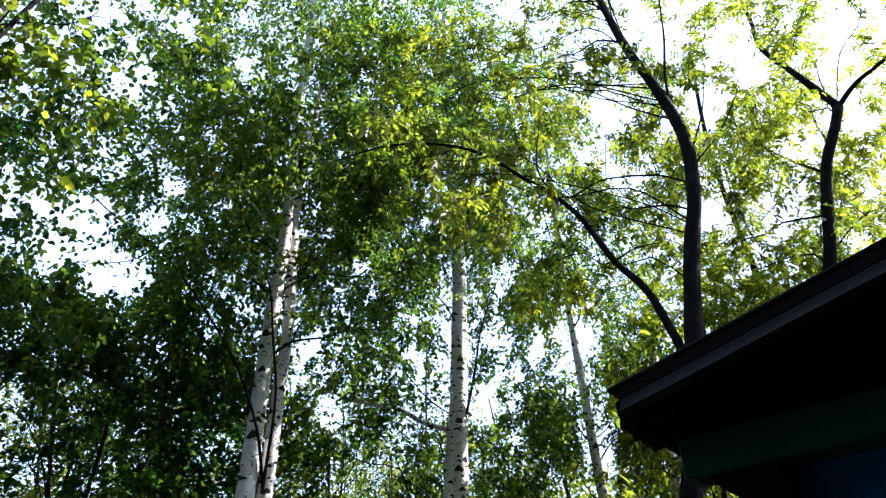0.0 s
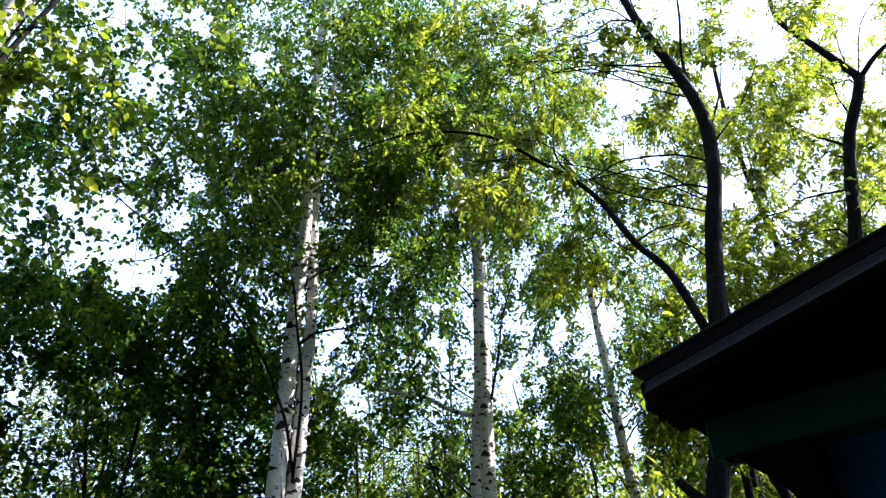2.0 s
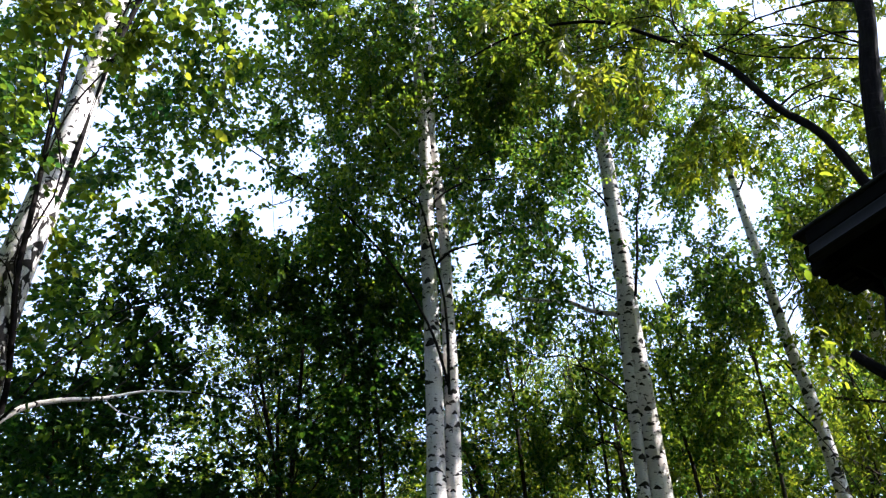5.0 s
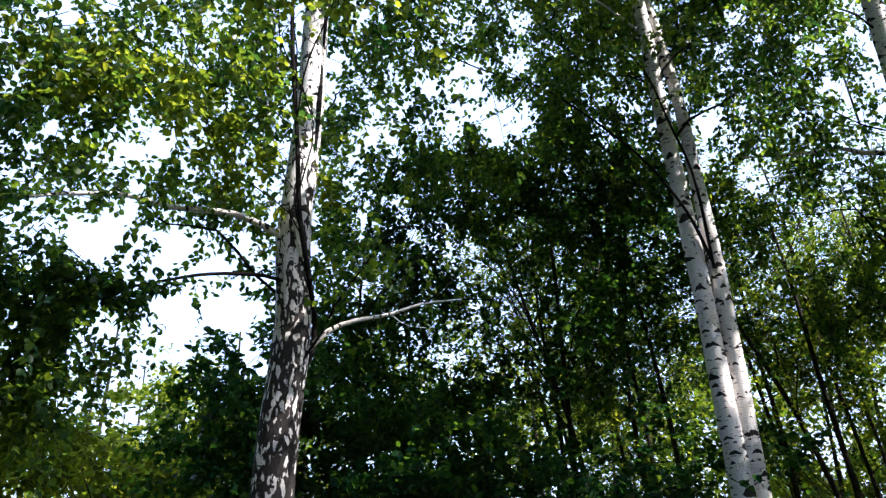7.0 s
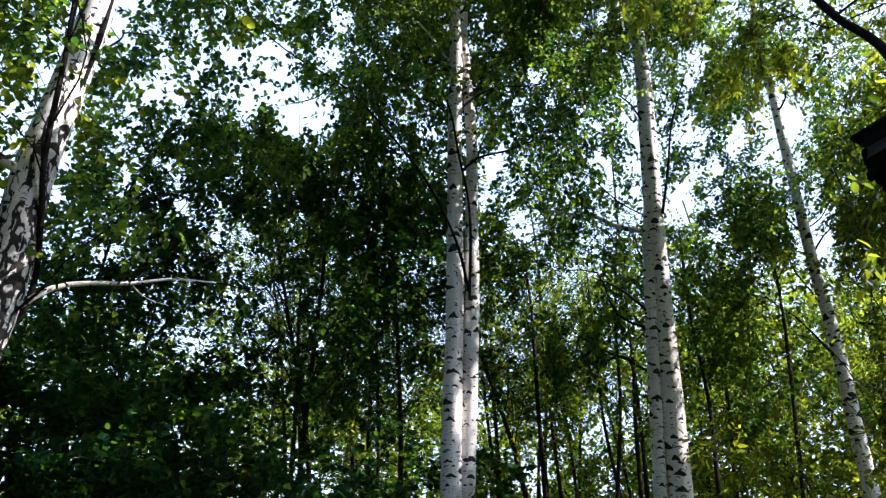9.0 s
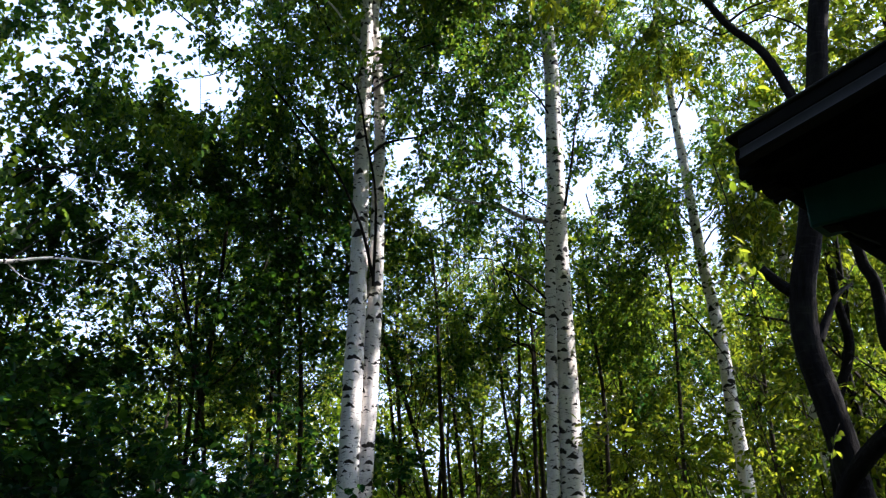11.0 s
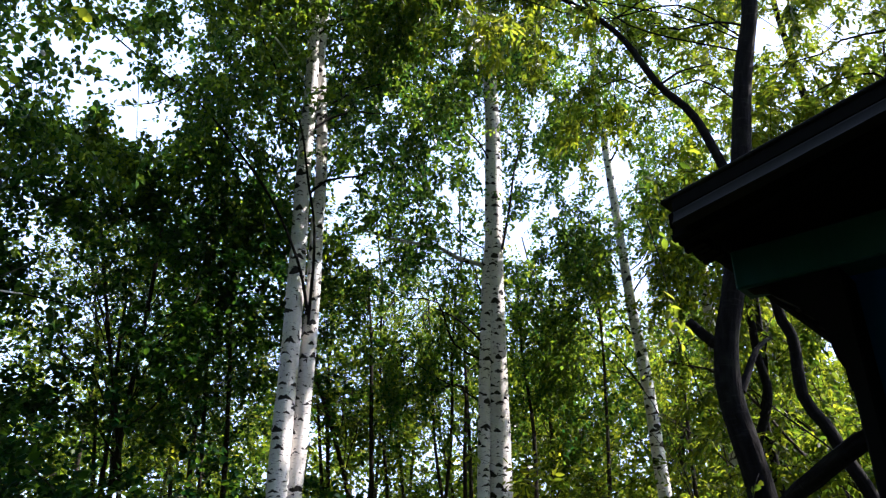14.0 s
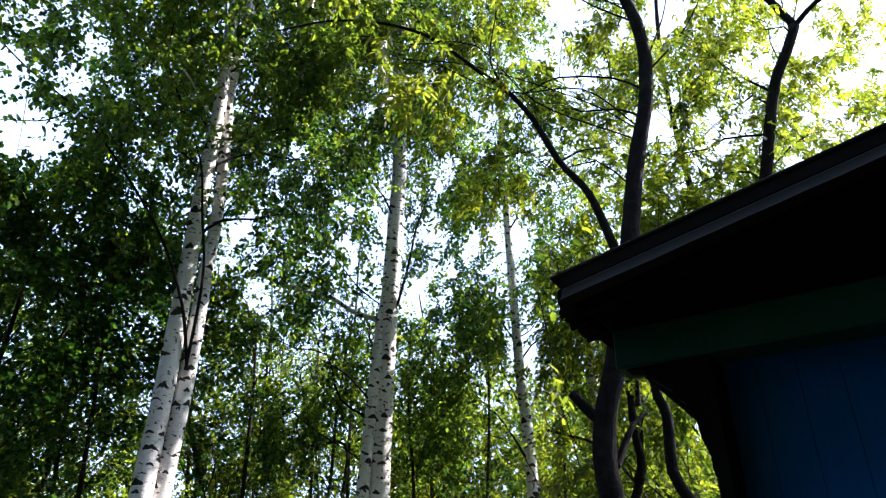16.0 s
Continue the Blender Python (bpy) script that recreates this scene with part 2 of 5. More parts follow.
def tube(name, points, r0, r1, material, parent, seg=10, step=0.12, knots=0.0, power=1.0, flare=0.0, seed=0, label=""):
    """A tapered, slightly uneven stem along a curve, with its skin unrolled in metres."""
    path = smooth_path(points, step)
    n = len(path)
    verts, faces, uv = [], [], []
    along, side = 0.0, None
    base = Vector(parent.matrix_world.translation) if parent is not None else Vector()
    for i, q in enumerate(path):
        tan = (path[min(i + 1, n - 1)] - path[max(i - 1, 0)]).normalized()
        if side is None:
            side = tan.cross(Vector((0.31, 0.95, 0.1)) if abs(tan.z) > 0.6 else Vector((0, 0, 1))).normalized()
        side = (side - tan * side.dot(tan)).normalized()
        up = tan.cross(side)
        if i:
            along += (q - path[i - 1]).length
        s = i / (n - 1)
        r = r0 + (r1 - r0) * s ** power
        if flare:
            r *= 1 + flare * math.exp(-along / 0.22)
        for j in range(seg + 1):
            a = 2 * math.pi * (j % seg) / seg
            w = Vector((math.cos(a), math.sin(a), 0))
            rr = r * (1 + knots * (noise.noise(Vector((w.x * 1.7, w.y * 1.7, along * 3.2 + seed * 7.3))) + 0.5 * noise.noise(Vector((w.x * 4, w.y * 4, along * 11 + seed)))))
            verts.append(q + (side * math.cos(a) + up * math.sin(a)) * rr - base)
            uv.append((2 * math.pi * r0 * j / seg + seed * 1.37, along + seed * 2.11))
        if i:
            o, m = (i - 1) * (seg + 1), i * (seg + 1)
            faces += [(o + j, o + j + 1, m + j + 1, m + j) for j in range(seg)]
    top = len(verts)
    verts.append(path[-1] - base)
    uv.append((0, along))
    m = (n - 1) * (seg + 1)
    faces += [(m + j, m + j + 1, top) for j in range(seg)]
    return mesh_object(name, verts, faces, material, parent, uv, True, label)


def box_bm(x0, x1, y0, y1, z0, z1, bevel=0.004):
    bm = bmesh.new()
    bmesh.ops.create_cube(bm, size=1.0)
    for v in bm.verts:
        v.co = Vector(((x0 + x1) / 2 + v.co.x * (x1 - x0), (y0 + y1) / 2 + v.co.y * (y1 - y0), (z0 + z1) / 2 + v.co.z * (z1 - z0)))
    if bevel:
        bmesh.ops.bevel(bm, geom=bm.edges[:], offset=bevel, segments=1, affect="EDGES")
    return bm


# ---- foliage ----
# Cones from the camera's spot where leaves are dropped, fitted to its view of the sky: azimuth, height and half width
# in degrees.
CAMERA_SPOT = np.array((0.03, 0.03, 1.62))
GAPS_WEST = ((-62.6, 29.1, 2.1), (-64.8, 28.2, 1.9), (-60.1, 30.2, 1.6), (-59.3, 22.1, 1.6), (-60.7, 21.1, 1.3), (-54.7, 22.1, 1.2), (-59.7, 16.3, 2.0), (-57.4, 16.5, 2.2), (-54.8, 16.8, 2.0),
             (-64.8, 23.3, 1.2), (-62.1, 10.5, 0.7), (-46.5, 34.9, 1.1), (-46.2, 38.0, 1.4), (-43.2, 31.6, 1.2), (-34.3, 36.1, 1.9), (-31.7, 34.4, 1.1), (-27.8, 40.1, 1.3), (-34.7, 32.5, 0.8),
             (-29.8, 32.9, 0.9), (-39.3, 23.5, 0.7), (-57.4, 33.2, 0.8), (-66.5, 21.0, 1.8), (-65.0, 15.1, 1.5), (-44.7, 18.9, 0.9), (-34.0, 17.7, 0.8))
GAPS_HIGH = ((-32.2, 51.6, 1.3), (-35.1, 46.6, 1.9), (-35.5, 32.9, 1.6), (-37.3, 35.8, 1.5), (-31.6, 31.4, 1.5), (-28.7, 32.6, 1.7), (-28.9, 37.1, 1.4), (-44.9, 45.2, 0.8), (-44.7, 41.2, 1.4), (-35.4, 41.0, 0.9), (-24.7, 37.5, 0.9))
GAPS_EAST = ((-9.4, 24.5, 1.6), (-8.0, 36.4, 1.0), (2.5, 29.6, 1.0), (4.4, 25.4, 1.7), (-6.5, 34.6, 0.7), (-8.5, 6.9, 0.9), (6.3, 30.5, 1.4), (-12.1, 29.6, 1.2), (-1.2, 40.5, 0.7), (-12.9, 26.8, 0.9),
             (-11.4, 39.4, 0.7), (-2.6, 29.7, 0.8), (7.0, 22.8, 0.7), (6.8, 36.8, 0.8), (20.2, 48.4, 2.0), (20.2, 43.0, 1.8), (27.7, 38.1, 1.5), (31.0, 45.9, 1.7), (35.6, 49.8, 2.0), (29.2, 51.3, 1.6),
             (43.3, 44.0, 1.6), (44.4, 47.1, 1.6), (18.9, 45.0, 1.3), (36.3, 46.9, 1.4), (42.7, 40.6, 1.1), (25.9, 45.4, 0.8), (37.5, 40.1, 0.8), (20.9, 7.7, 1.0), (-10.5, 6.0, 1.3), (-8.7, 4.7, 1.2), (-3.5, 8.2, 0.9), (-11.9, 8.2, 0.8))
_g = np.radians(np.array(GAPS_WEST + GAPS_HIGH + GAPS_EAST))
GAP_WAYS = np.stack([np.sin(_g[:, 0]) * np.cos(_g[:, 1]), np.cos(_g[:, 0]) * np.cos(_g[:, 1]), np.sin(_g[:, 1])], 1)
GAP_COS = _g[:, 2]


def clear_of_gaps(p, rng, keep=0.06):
    """Which of the places p lie outside the gaps fitted to the camera's view, whose edges are uneven."""
    w = p - CAMERA_SPOT
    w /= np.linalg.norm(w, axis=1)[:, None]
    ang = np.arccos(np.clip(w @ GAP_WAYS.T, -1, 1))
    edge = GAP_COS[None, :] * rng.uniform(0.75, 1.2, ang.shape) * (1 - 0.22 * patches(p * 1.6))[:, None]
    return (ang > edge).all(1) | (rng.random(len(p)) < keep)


_w = np.random.default_rng(3)
WAVES = _w.normal(size=(14, 3)) * _w.uniform(3.0, 8.0, (14, 1)) / 1.7
SHIFT = _w.uniform(0, 6.28, 14)


def patches(p):
    """A soft uneven field, about -1 to 1, by which leaves gather into layers and clumps."""
    return np.sin(p * np.array((1.0, 1.0, 1.5)) @ WAVES.T + SHIFT).sum(1) / 3.7


def unit(v):
    return v / np.maximum(np.linalg.norm(v, axis=-1, keepdims=True), 1e-9)


# The birches' trunks, as (x, y, lowest z, highest z): most leaves between them and the camera are dropped to fit its
# view.
SEEN_TRUNKS = ((-3.47, 2.93, 1.5, 5.6, 0.13), (-1.33, 5.12, 1.5, 6.4, 0.14), (0.22, 6.42, 1.5, 6.6, 0.14), (1.78, 7.26, 1.5, 6.2, 0.09))


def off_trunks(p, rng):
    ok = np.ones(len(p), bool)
    d = np.hypot(p[:, 0] - CAMERA_SPOT[0], p[:, 1] - CAMERA_SPOT[1])
    rise = (p[:, 2] - CAMERA_SPOT[2]) / d
    for x, y, lo, hi, r in SEEN_TRUNKS:
        x, y = x - CAMERA_SPOT[0], y - CAMERA_SPOT[1]
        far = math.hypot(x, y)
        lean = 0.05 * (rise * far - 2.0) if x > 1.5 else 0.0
        side = np.abs((p[:, 0] - CAMERA_SPOT[0]) * y - (p[:, 1] - CAMERA_SPOT[1]) * x) / (d * far) * far
        z = CAMERA_SPOT[2] + rise * far
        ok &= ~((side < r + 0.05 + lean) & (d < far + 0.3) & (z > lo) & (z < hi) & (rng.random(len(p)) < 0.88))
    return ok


# Pale limbs of the old birch: leaves that would hide them from the camera are dropped.
SEEN_LIMBS = (((-3.50, 2.82, 3.56), (-3.66, 2.61, 3.66)), ((-3.66, 2.61, 3.66), (-3.91, 2.22, 3.67)), ((-3.36, 2.99, 2.72), (-3.13, 3.22, 2.93)), ((-3.13, 3.22, 2.93), (-2.57, 3.67, 3.06)))


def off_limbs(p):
    w = p - CAMERA_SPOT
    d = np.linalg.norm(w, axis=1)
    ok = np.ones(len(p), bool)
    for a, b in SEEN_LIMBS:
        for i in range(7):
            q = np.array(a) * (1 - i / 6) + np.array(b) * (i / 6) - CAMERA_SPOT
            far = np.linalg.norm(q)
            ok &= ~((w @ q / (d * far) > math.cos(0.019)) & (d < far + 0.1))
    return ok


# Spots chosen to be sunlit, and how wide a path to the sun is cut through the leaves.
SHAFTS = ((-3.42, 2.98, 4.1, 0.20), (-3.40, 3.0, 4.8, 0.26), (-3.40, 3.0, 5.6, 0.26), (-3.15, 2.75, 5.2, 0.35), (-2.9, 2.9, 6.2, 0.25), (-3.7, 2.5, 5.6, 0.35), (-3.9, 2.35, 4.9, 0.3), (-3.3, 2.8, 6.2, 0.3), (-3.75, 1.6, 4.4, 0.55), (-3.47, 2.02, 4.5, 0.55), (-3.25, 2.37, 4.4, 0.45), (-3.05, 2.65, 4.0, 0.25), (-2.5, 2.5, 5.4, 0.22), (-2.15, 2.75, 5.75, 0.25),
          (-0.3, 4.3, 6.9, 0.45), (-0.75, 4.95, 6.8, 0.4), (0.35, 4.3, 6.5, 0.4), (0.75, 4.25, 6.55, 0.35), (-0.6, 5.0, 8.1, 0.5), (-1.4, 4.7, 7.3, 0.3), (0.5, 4.5, 5.7, 0.25),
          (-1.3, 5.12, 2.5, 0.12), (-1.28, 5.18, 3.3, 0.10), (0.25, 6.43, 2.4, 0.13), (0.2, 4.1, 6.2, 0.32), (0.8, 4.1, 6.4, 0.35), (-0.4, 4.1, 6.1, 0.3), (-7.9, 4.5, 2.8, 0.4), (-8.6, 4.6, 2.7, 0.4), (-8.0, 5.3, 2.8, 0.4), (-2.9, 4.77, 2.12, 0.15),
          (-0.6, 5.4, 5.8, 0.45), (-0.5, 5.3, 6.6, 0.45), (0.1, 5.6, 5.5, 0.35), (-1.38, 5.02, 5.6, 0.25), (-3.0, 5.4, 2.3, 0.28), (-2.2, 5.6, 2.4, 0.25), (-2.6, 6.6, 2.6, 0.28), (-3.6, 4.9, 2.4, 0.22), (-1.9, 5.4, 1.9, 0.22), (0.27, 6.4, 5.3, 0.18),
          (2.4, 5.3, 2.5, 0.35), (2.7, 6.2, 2.6, 0.5), (2.9, 5.9, 3.0, 0.45), (4.0, 8.15, 3.4, 0.5), (2.0, 6.0, 2.4, 0.35),
          (1.9, 8.1, 2.3, 0.45), (2.5, 8.3, 3.1, 0.45), (2.3, 8.3, 4.2, 0.4), (1.1, 7.5, 3.1, 0.35), (1.2, 8.2, 3.8, 0.4), (-0.6, 7.6, 2.8, 0.35), (-1.9, 7.2, 3.2, 0.3), (-2.6, 7.5, 2.6, 0.3), (-0.3, 8.4, 3.6, 0.35), (-8.4, 5.2, 2.7, 0.3), (-9.0, 4.4, 2.6, 0.3), (0.11, 3.85, 5.65, 0.24), (-0.42, 3.86, 5.88, 0.24), (0.28, 3.89, 5.21, 0.24), (0.91, 3.82, 6.50, 0.24), (0.59, 3.87, 6.45, 0.24), (1.00, 3.90, 5.61, 0.24), (0.00, 4.30, 7.77, 0.24), (-0.35, 4.28, 7.24, 0.24), (-0.85, 4.40, 7.93, 0.24), (-1.51, 4.42, 8.25, 0.24))
# Random further spots, each with a narrow path cut towards the sun.
_f = np.random.default_rng(21)
FLECKS = tuple((_f.uniform(-5.0, 3.4), _f.uniform(4.6, 9.0), _f.uniform(1.7, 5.0), _f.uniform(0.10, 0.20)) for _ in range(120))


def off_shafts(p, rng):
    ok = np.ones(len(p), bool)
    way = np.array(sd)
    for x, y, z, r in SHAFTS + FLECKS:
        w = p - np.array((x, y, z))
        along = w @ way
        ok &= ~((along > 0.3) & (np.linalg.norm(w - along[:, None] * way, axis=1) < r * rng.uniform(0.7, 1.15, len(p))))
    return ok


def foliage(masses, rng, size, aspect=0.75, sprays=8, per=9, reach=0.7, droop=0.35, hang=0.3, fine=True, gaps=True, spray_len=0.24, flat=0.6, clump=1.0, pinnate=False):
    """Leaves on sprays on branchlets that fill the given masses (centre, radii, how many branchlets).
    Gives the leaves' corners and faces, and the branchlets' ends."""
    starts, ways, lens = [], [], []
    for (cx, cy, cz), (rx, ry, rz), n in masses:
        q = unit(rng.normal(size=(n, 3))) * rng.random((n, 1)) ** 0.42
        starts.append(np.array((cx, cy, cz)) + q * np.array((rx, ry, rz)))
        w = unit(q + rng.normal(size=(n, 3)) * 0.55 + np.array((0, 0, -droop)))
        ways.append(w)
        lens.append(reach * rng.uniform(0.55, 1.25, n))
    b, w, ln = np.concatenate(starts), np.concatenate(ways), np.concatenate(lens)
    n = len(b)
    s = rng.uniform(0.12, 1.0, (n, sprays))
    sag = np.array((0, 0, -1.0)) * (s ** 2 * droop * 0.45)[..., None] * ln[:, None, None]
    sb = (b[:, None] + w[:, None] * (s * ln[:, None])[..., None] + sag).reshape(-1, 3)
    sw = unit((w[:, None] * 0.7 + rng.normal(size=(n, sprays, 3)) * 0.55 + np.array((0, 0, -droop * 0.6))).reshape(-1, 3))
    ok = (sb[:, 2] > 0.15) & (patches(sb / clump) > rng.uniform(-0.9, 0.15, len(sb)))
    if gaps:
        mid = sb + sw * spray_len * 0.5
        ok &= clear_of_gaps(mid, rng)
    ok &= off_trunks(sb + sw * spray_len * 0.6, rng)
    ok &= off_shafts(sb + sw * spray_len * 0.5, rng)
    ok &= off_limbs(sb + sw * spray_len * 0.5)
    alive = ok.reshape(n, sprays).sum(1) >= sprays * 0.45
    sb, sw = sb[ok], sw[ok]
    m = len(sb)
    sl = spray_len * rng.uniform(0.7, 1.3, (m, 1))
    over = unit(rng.normal(size=(m, 3)) * 0.5 + np.array((0, 0, 1.0)))
    side = unit(np.cross(sw, over))
    if pinnate:                       # leaflets in pairs along a common stalk, and one at its end
        pair = np.arange(per) // 2
        sign = np.where(np.arange(per) % 2 == 0, 1.0, -1.0)
        sign[-1] = 0.0
        sign = sign[None, :, None]
        u = ((pair + 0.8) / (per // 2 + 0.8))[None, :] + rng.uniform(-0.03, 0.03, (m, per))
        pos = sb[:, None] + sw[:, None] * (u * sl)[..., None]
        axis = unit(sw[:, None] * 0.65 + side[:, None] * sign * 0.8 + rng.normal(size=(m, per, 3)) * 0.16 + np.array((0, 0, -hang)))
        nrm = np.cross(side, sw)[:, None] + rng.normal(size=(m, per, 3)) * 0.3
    else:
        u = (np.arange(per) + rng.uniform(0.1, 0.9, (m, per))) / per
        pos = sb[:, None] + sw[:, None] * (u * sl)[..., None] + rng.normal(size=(m, per, 3)) * size * 0.25
        sign = np.where(np.arange(per) % 2 == 0, 1.0, -1.0)[None, :, None]
        axis = unit(sw[:, None] * 0.55 + side[:, None] * sign * 0.75 + rng.normal(size=(m, per, 3)) * 0.38 + np.array((0, 0, -hang)))
        nrm = rng.normal(size=(m, per, 3)) * (1 - flat) + np.array((0, 0, flat))
    pos, axis, nrm = (a.reshape(-1, 3) for a in (pos, axis, nrm))
    wide = unit(np.cross(axis, nrm))
    nrm = np.cross(wide, axis)
    k = len(pos)
    L = (size * rng.uniform(0.65, 1.3, k))[:, None]
    h = L * aspect * 0.5
    if fine:
        lift = nrm * h * 0.28
        curl = nrm * L * rng.uniform(-0.12, 0.05, (k, 1))
        outline = ((0.10, 0.55), (0.36, 1.0), (0.70, 0.72)) if fine == 2 else ((0.24, 0.92), (0.62, 0.82))
        right = [pos + axis * L * a + wide * h * b + lift * b for a, b in outline]
        left = [pos + axis * L * a - wide * h * b + lift * b for a, b in reversed(outline)]
        v = np.stack([pos, *right, pos + axis * L + curl, *left], 1).reshape(-1, 3)
        n_out = len(outline)
        o = np.arange(k)[:, None] * (2 * n_out + 2)
        f = np.concatenate([o + np.arange(n_out + 2), o + np.array((0, *range(n_out + 1, 2 * n_out + 2)))])
    else:
        v = np.stack([pos, pos + axis * L * 0.42 + wide * h, pos + axis * L, pos + axis * L * 0.42 - wide * h], 1).reshape(-1, 3)
        f = np.arange(k * 4).reshape(-1, 4)
    return v, f, (b[alive], (b + w * ln[:, None] + np.array((0, 0, -1.0)) * (droop * 0.45 * ln)[:, None])[alive])


def leaf_mesh(name, v, f, material, parent):
    """One mesh of very many small faces, all with as many corners."""
    base = np.array(parent.matrix_world.translation) if parent is not None else np.zeros(3)
    me = bpy.data.meshes.new(name)
    me.vertices.add(len(v))
    me.vertices.foreach_set("co", (v - base).astype(np.float32).ravel())
    me.loops.add(f.size)
    me.loops.foreach_set("vertex_index", f.astype(np.int32).ravel())
    me.polygons.add(len(f))
    me.polygons.foreach_set("loop_start", np.arange(len(f), dtype=np.int32) * f.shape[1])
    me.materials.append(material)
    me.update(calc_edges=True)
    ob = new(name, me)
    ob.parent = parent
    return tagged(ob, kind="stuff")


def twig_mesh(name, ends, material, parent, r=0.0035):
    """The thin woody branchlets that carry the sprays, as three-sided sticks."""
    a, b = ends
    w = unit(b - a)
    s = unit(np.cross(w, np.array((0.2, 0.3, 1.0))))
    t = np.cross(w, s)
    ring = [s * math.cos(x) + t * math.sin(x) for x in (0, 2.094, 4.189)]
    mid = (a + b) / 2 + np.array((0, 0, 0.04))
    v = np.stack([q + d * rr for q, rr in ((a, r), (mid, r * 0.7), (b, r * 0.25)) for d in ring], 1).reshape(-1, 3)
    o = np.arange(len(a))[:, None] * 9
    f = np.concatenate([o + np.array((i + j, i + (j + 1) % 3, i + 3 + (j + 1) % 3, i + 3 + j)) for i in (0, 3) for j in range(3)])
    return leaf_mesh(name, v, f, material, parent)


def crown(tree, masses, seed, leaf, bark, size, **more):
    rng = np.random.default_rng(seed)
    v, f, ends = foliage(masses, rng, size, **more)
    leaf_mesh("crown", v, f, leaf, tree)
    keep = np.ones(len(ends[0]), bool)
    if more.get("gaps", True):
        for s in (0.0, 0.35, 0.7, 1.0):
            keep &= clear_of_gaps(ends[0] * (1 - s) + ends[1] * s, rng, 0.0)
    twig_mesh("twigwork", (ends[0][keep], ends[1][keep]), bark, tree)


def limbs_to(tree, trunk_line, masses, bark, seed, per_mass=3, r=0.022):
    """Limbs that leave the trunk below each mass of leaves and arch out into it."""
    rng = random.Random(seed)
    line = [Vector(p) for p in trunk_line]
    for c, rad, many in masses:
        c = Vector(c)
        if many < 8:
            continue
        if c.z < line[0].z + 3.4 and line[-1].z > 7:
            continue
        for _i in range(per_mass):
            end = c + Vector((rng.uniform(-0.7, 0.7) * rad[0], rng.uniform(-0.7, 0.7) * rad[1], rng.uniform(-0.5, 0.6) * rad[2]))
            away = Vector((end.x - line[0].x, end.y - line[0].y, 0)).length
            z = min(max(end.z - 0.55 * away - rng.uniform(0, 0.5), line[0].z + 0.8), line[-1].z - 0.1)
            start = line[0]
            for a, b in zip(line, line[1:]):
                if a.z <= z <= b.z:
                    start = a.lerp(b, (z - a.z) / max(b.z - a.z, 1e-6))
            line_pts = np.array([tuple(start.lerp(end, s)) for s in (0.45, 0.7, 1.0)])
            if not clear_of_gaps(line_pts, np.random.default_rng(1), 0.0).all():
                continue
            span = (end - start).length
            way = [start]
            for s in (0.22, 0.45, 0.66, 0.85):
                way.append(start.lerp(end, s) + Vector((rng.uniform(-1, 1), rng.uniform(-1, 1), rng.uniform(-1, 1))) * 0.055 * span + Vector((0, 0, 0.45 * away * s * (1 - s))))
            way.append(end)
            thick = r * rng.uniform(0.5, 1.0)
            tube("limb", way, thick, 0.003, bark, tree, 6, 0.15, 0.08, seed=rng.random() * 9)
            for s in (1, 2, 3, 4):
                out = Vector((rng.uniform(-1, 1), rng.uniform(-1, 1), rng.uniform(-0.2, 0.9))) * 0.22 * span
                tube("twig", [way[s], way[s] + out * 0.5 + Vector((0, 0, 0.05)), way[s] + out], thick * 0.45, 0.002, bark, tree, 5, 0.15, 0.05, seed=rng.random() * 9)


# ---- ground ----
def ground():
    n, verts, faces = 64, [], []
    rings = [0, 1, 2, 3, 4.5, 6, 8, 10, 13, 17, 22, 30, 45, 80, 200, 800, 3000]
    for i, r in enumerate(rings):
        for j in range(n):
            a = 2 * math.pi * j / n
            x, y = r * math.sin(a), r * math.cos(a)
            bumps = 0.07 * noise.noise(Vector((x * 0.5, y * 0.5, 0))) + 0.03 * noise.noise(Vector((x * 1.9, y * 1.9, 4)))
            verts.append((x, y, bumps if 2 < r < 60 else 0.0))
        if i:
            o, m = (i - 1) * n, i * n
            faces += [(o + j, m + j, m + (j + 1) % n, o + (j + 1) % n) for j in range(n)]
    ob = mesh_object("ground", verts, faces, SOIL)
    return tagged(ob, "dark forest floor with moss, soil and low weeds", "ground", kind="structure")


ground()


# ---- hut: blue board walls, teal beam, low gable roof ----
HUT_TURN = -40.3                      # the hut's x runs along its front, its y into it
hut = thing("hut", (1.105, 1.955, 0.0), "small garden hut with blue boards and dark overhanging roof", "hut", turn=HUT_TURN)
FRONT, DEPTH, RISE, EAVE = 3.9, 2.15, 0.2, 2.672


def roof_z(x):
    """Upper face of the roof along the front."""
    ridge = 1.95
    return EAVE + RISE * ((x + 0.366) if x < ridge else (2 * ridge - x + 0.366))


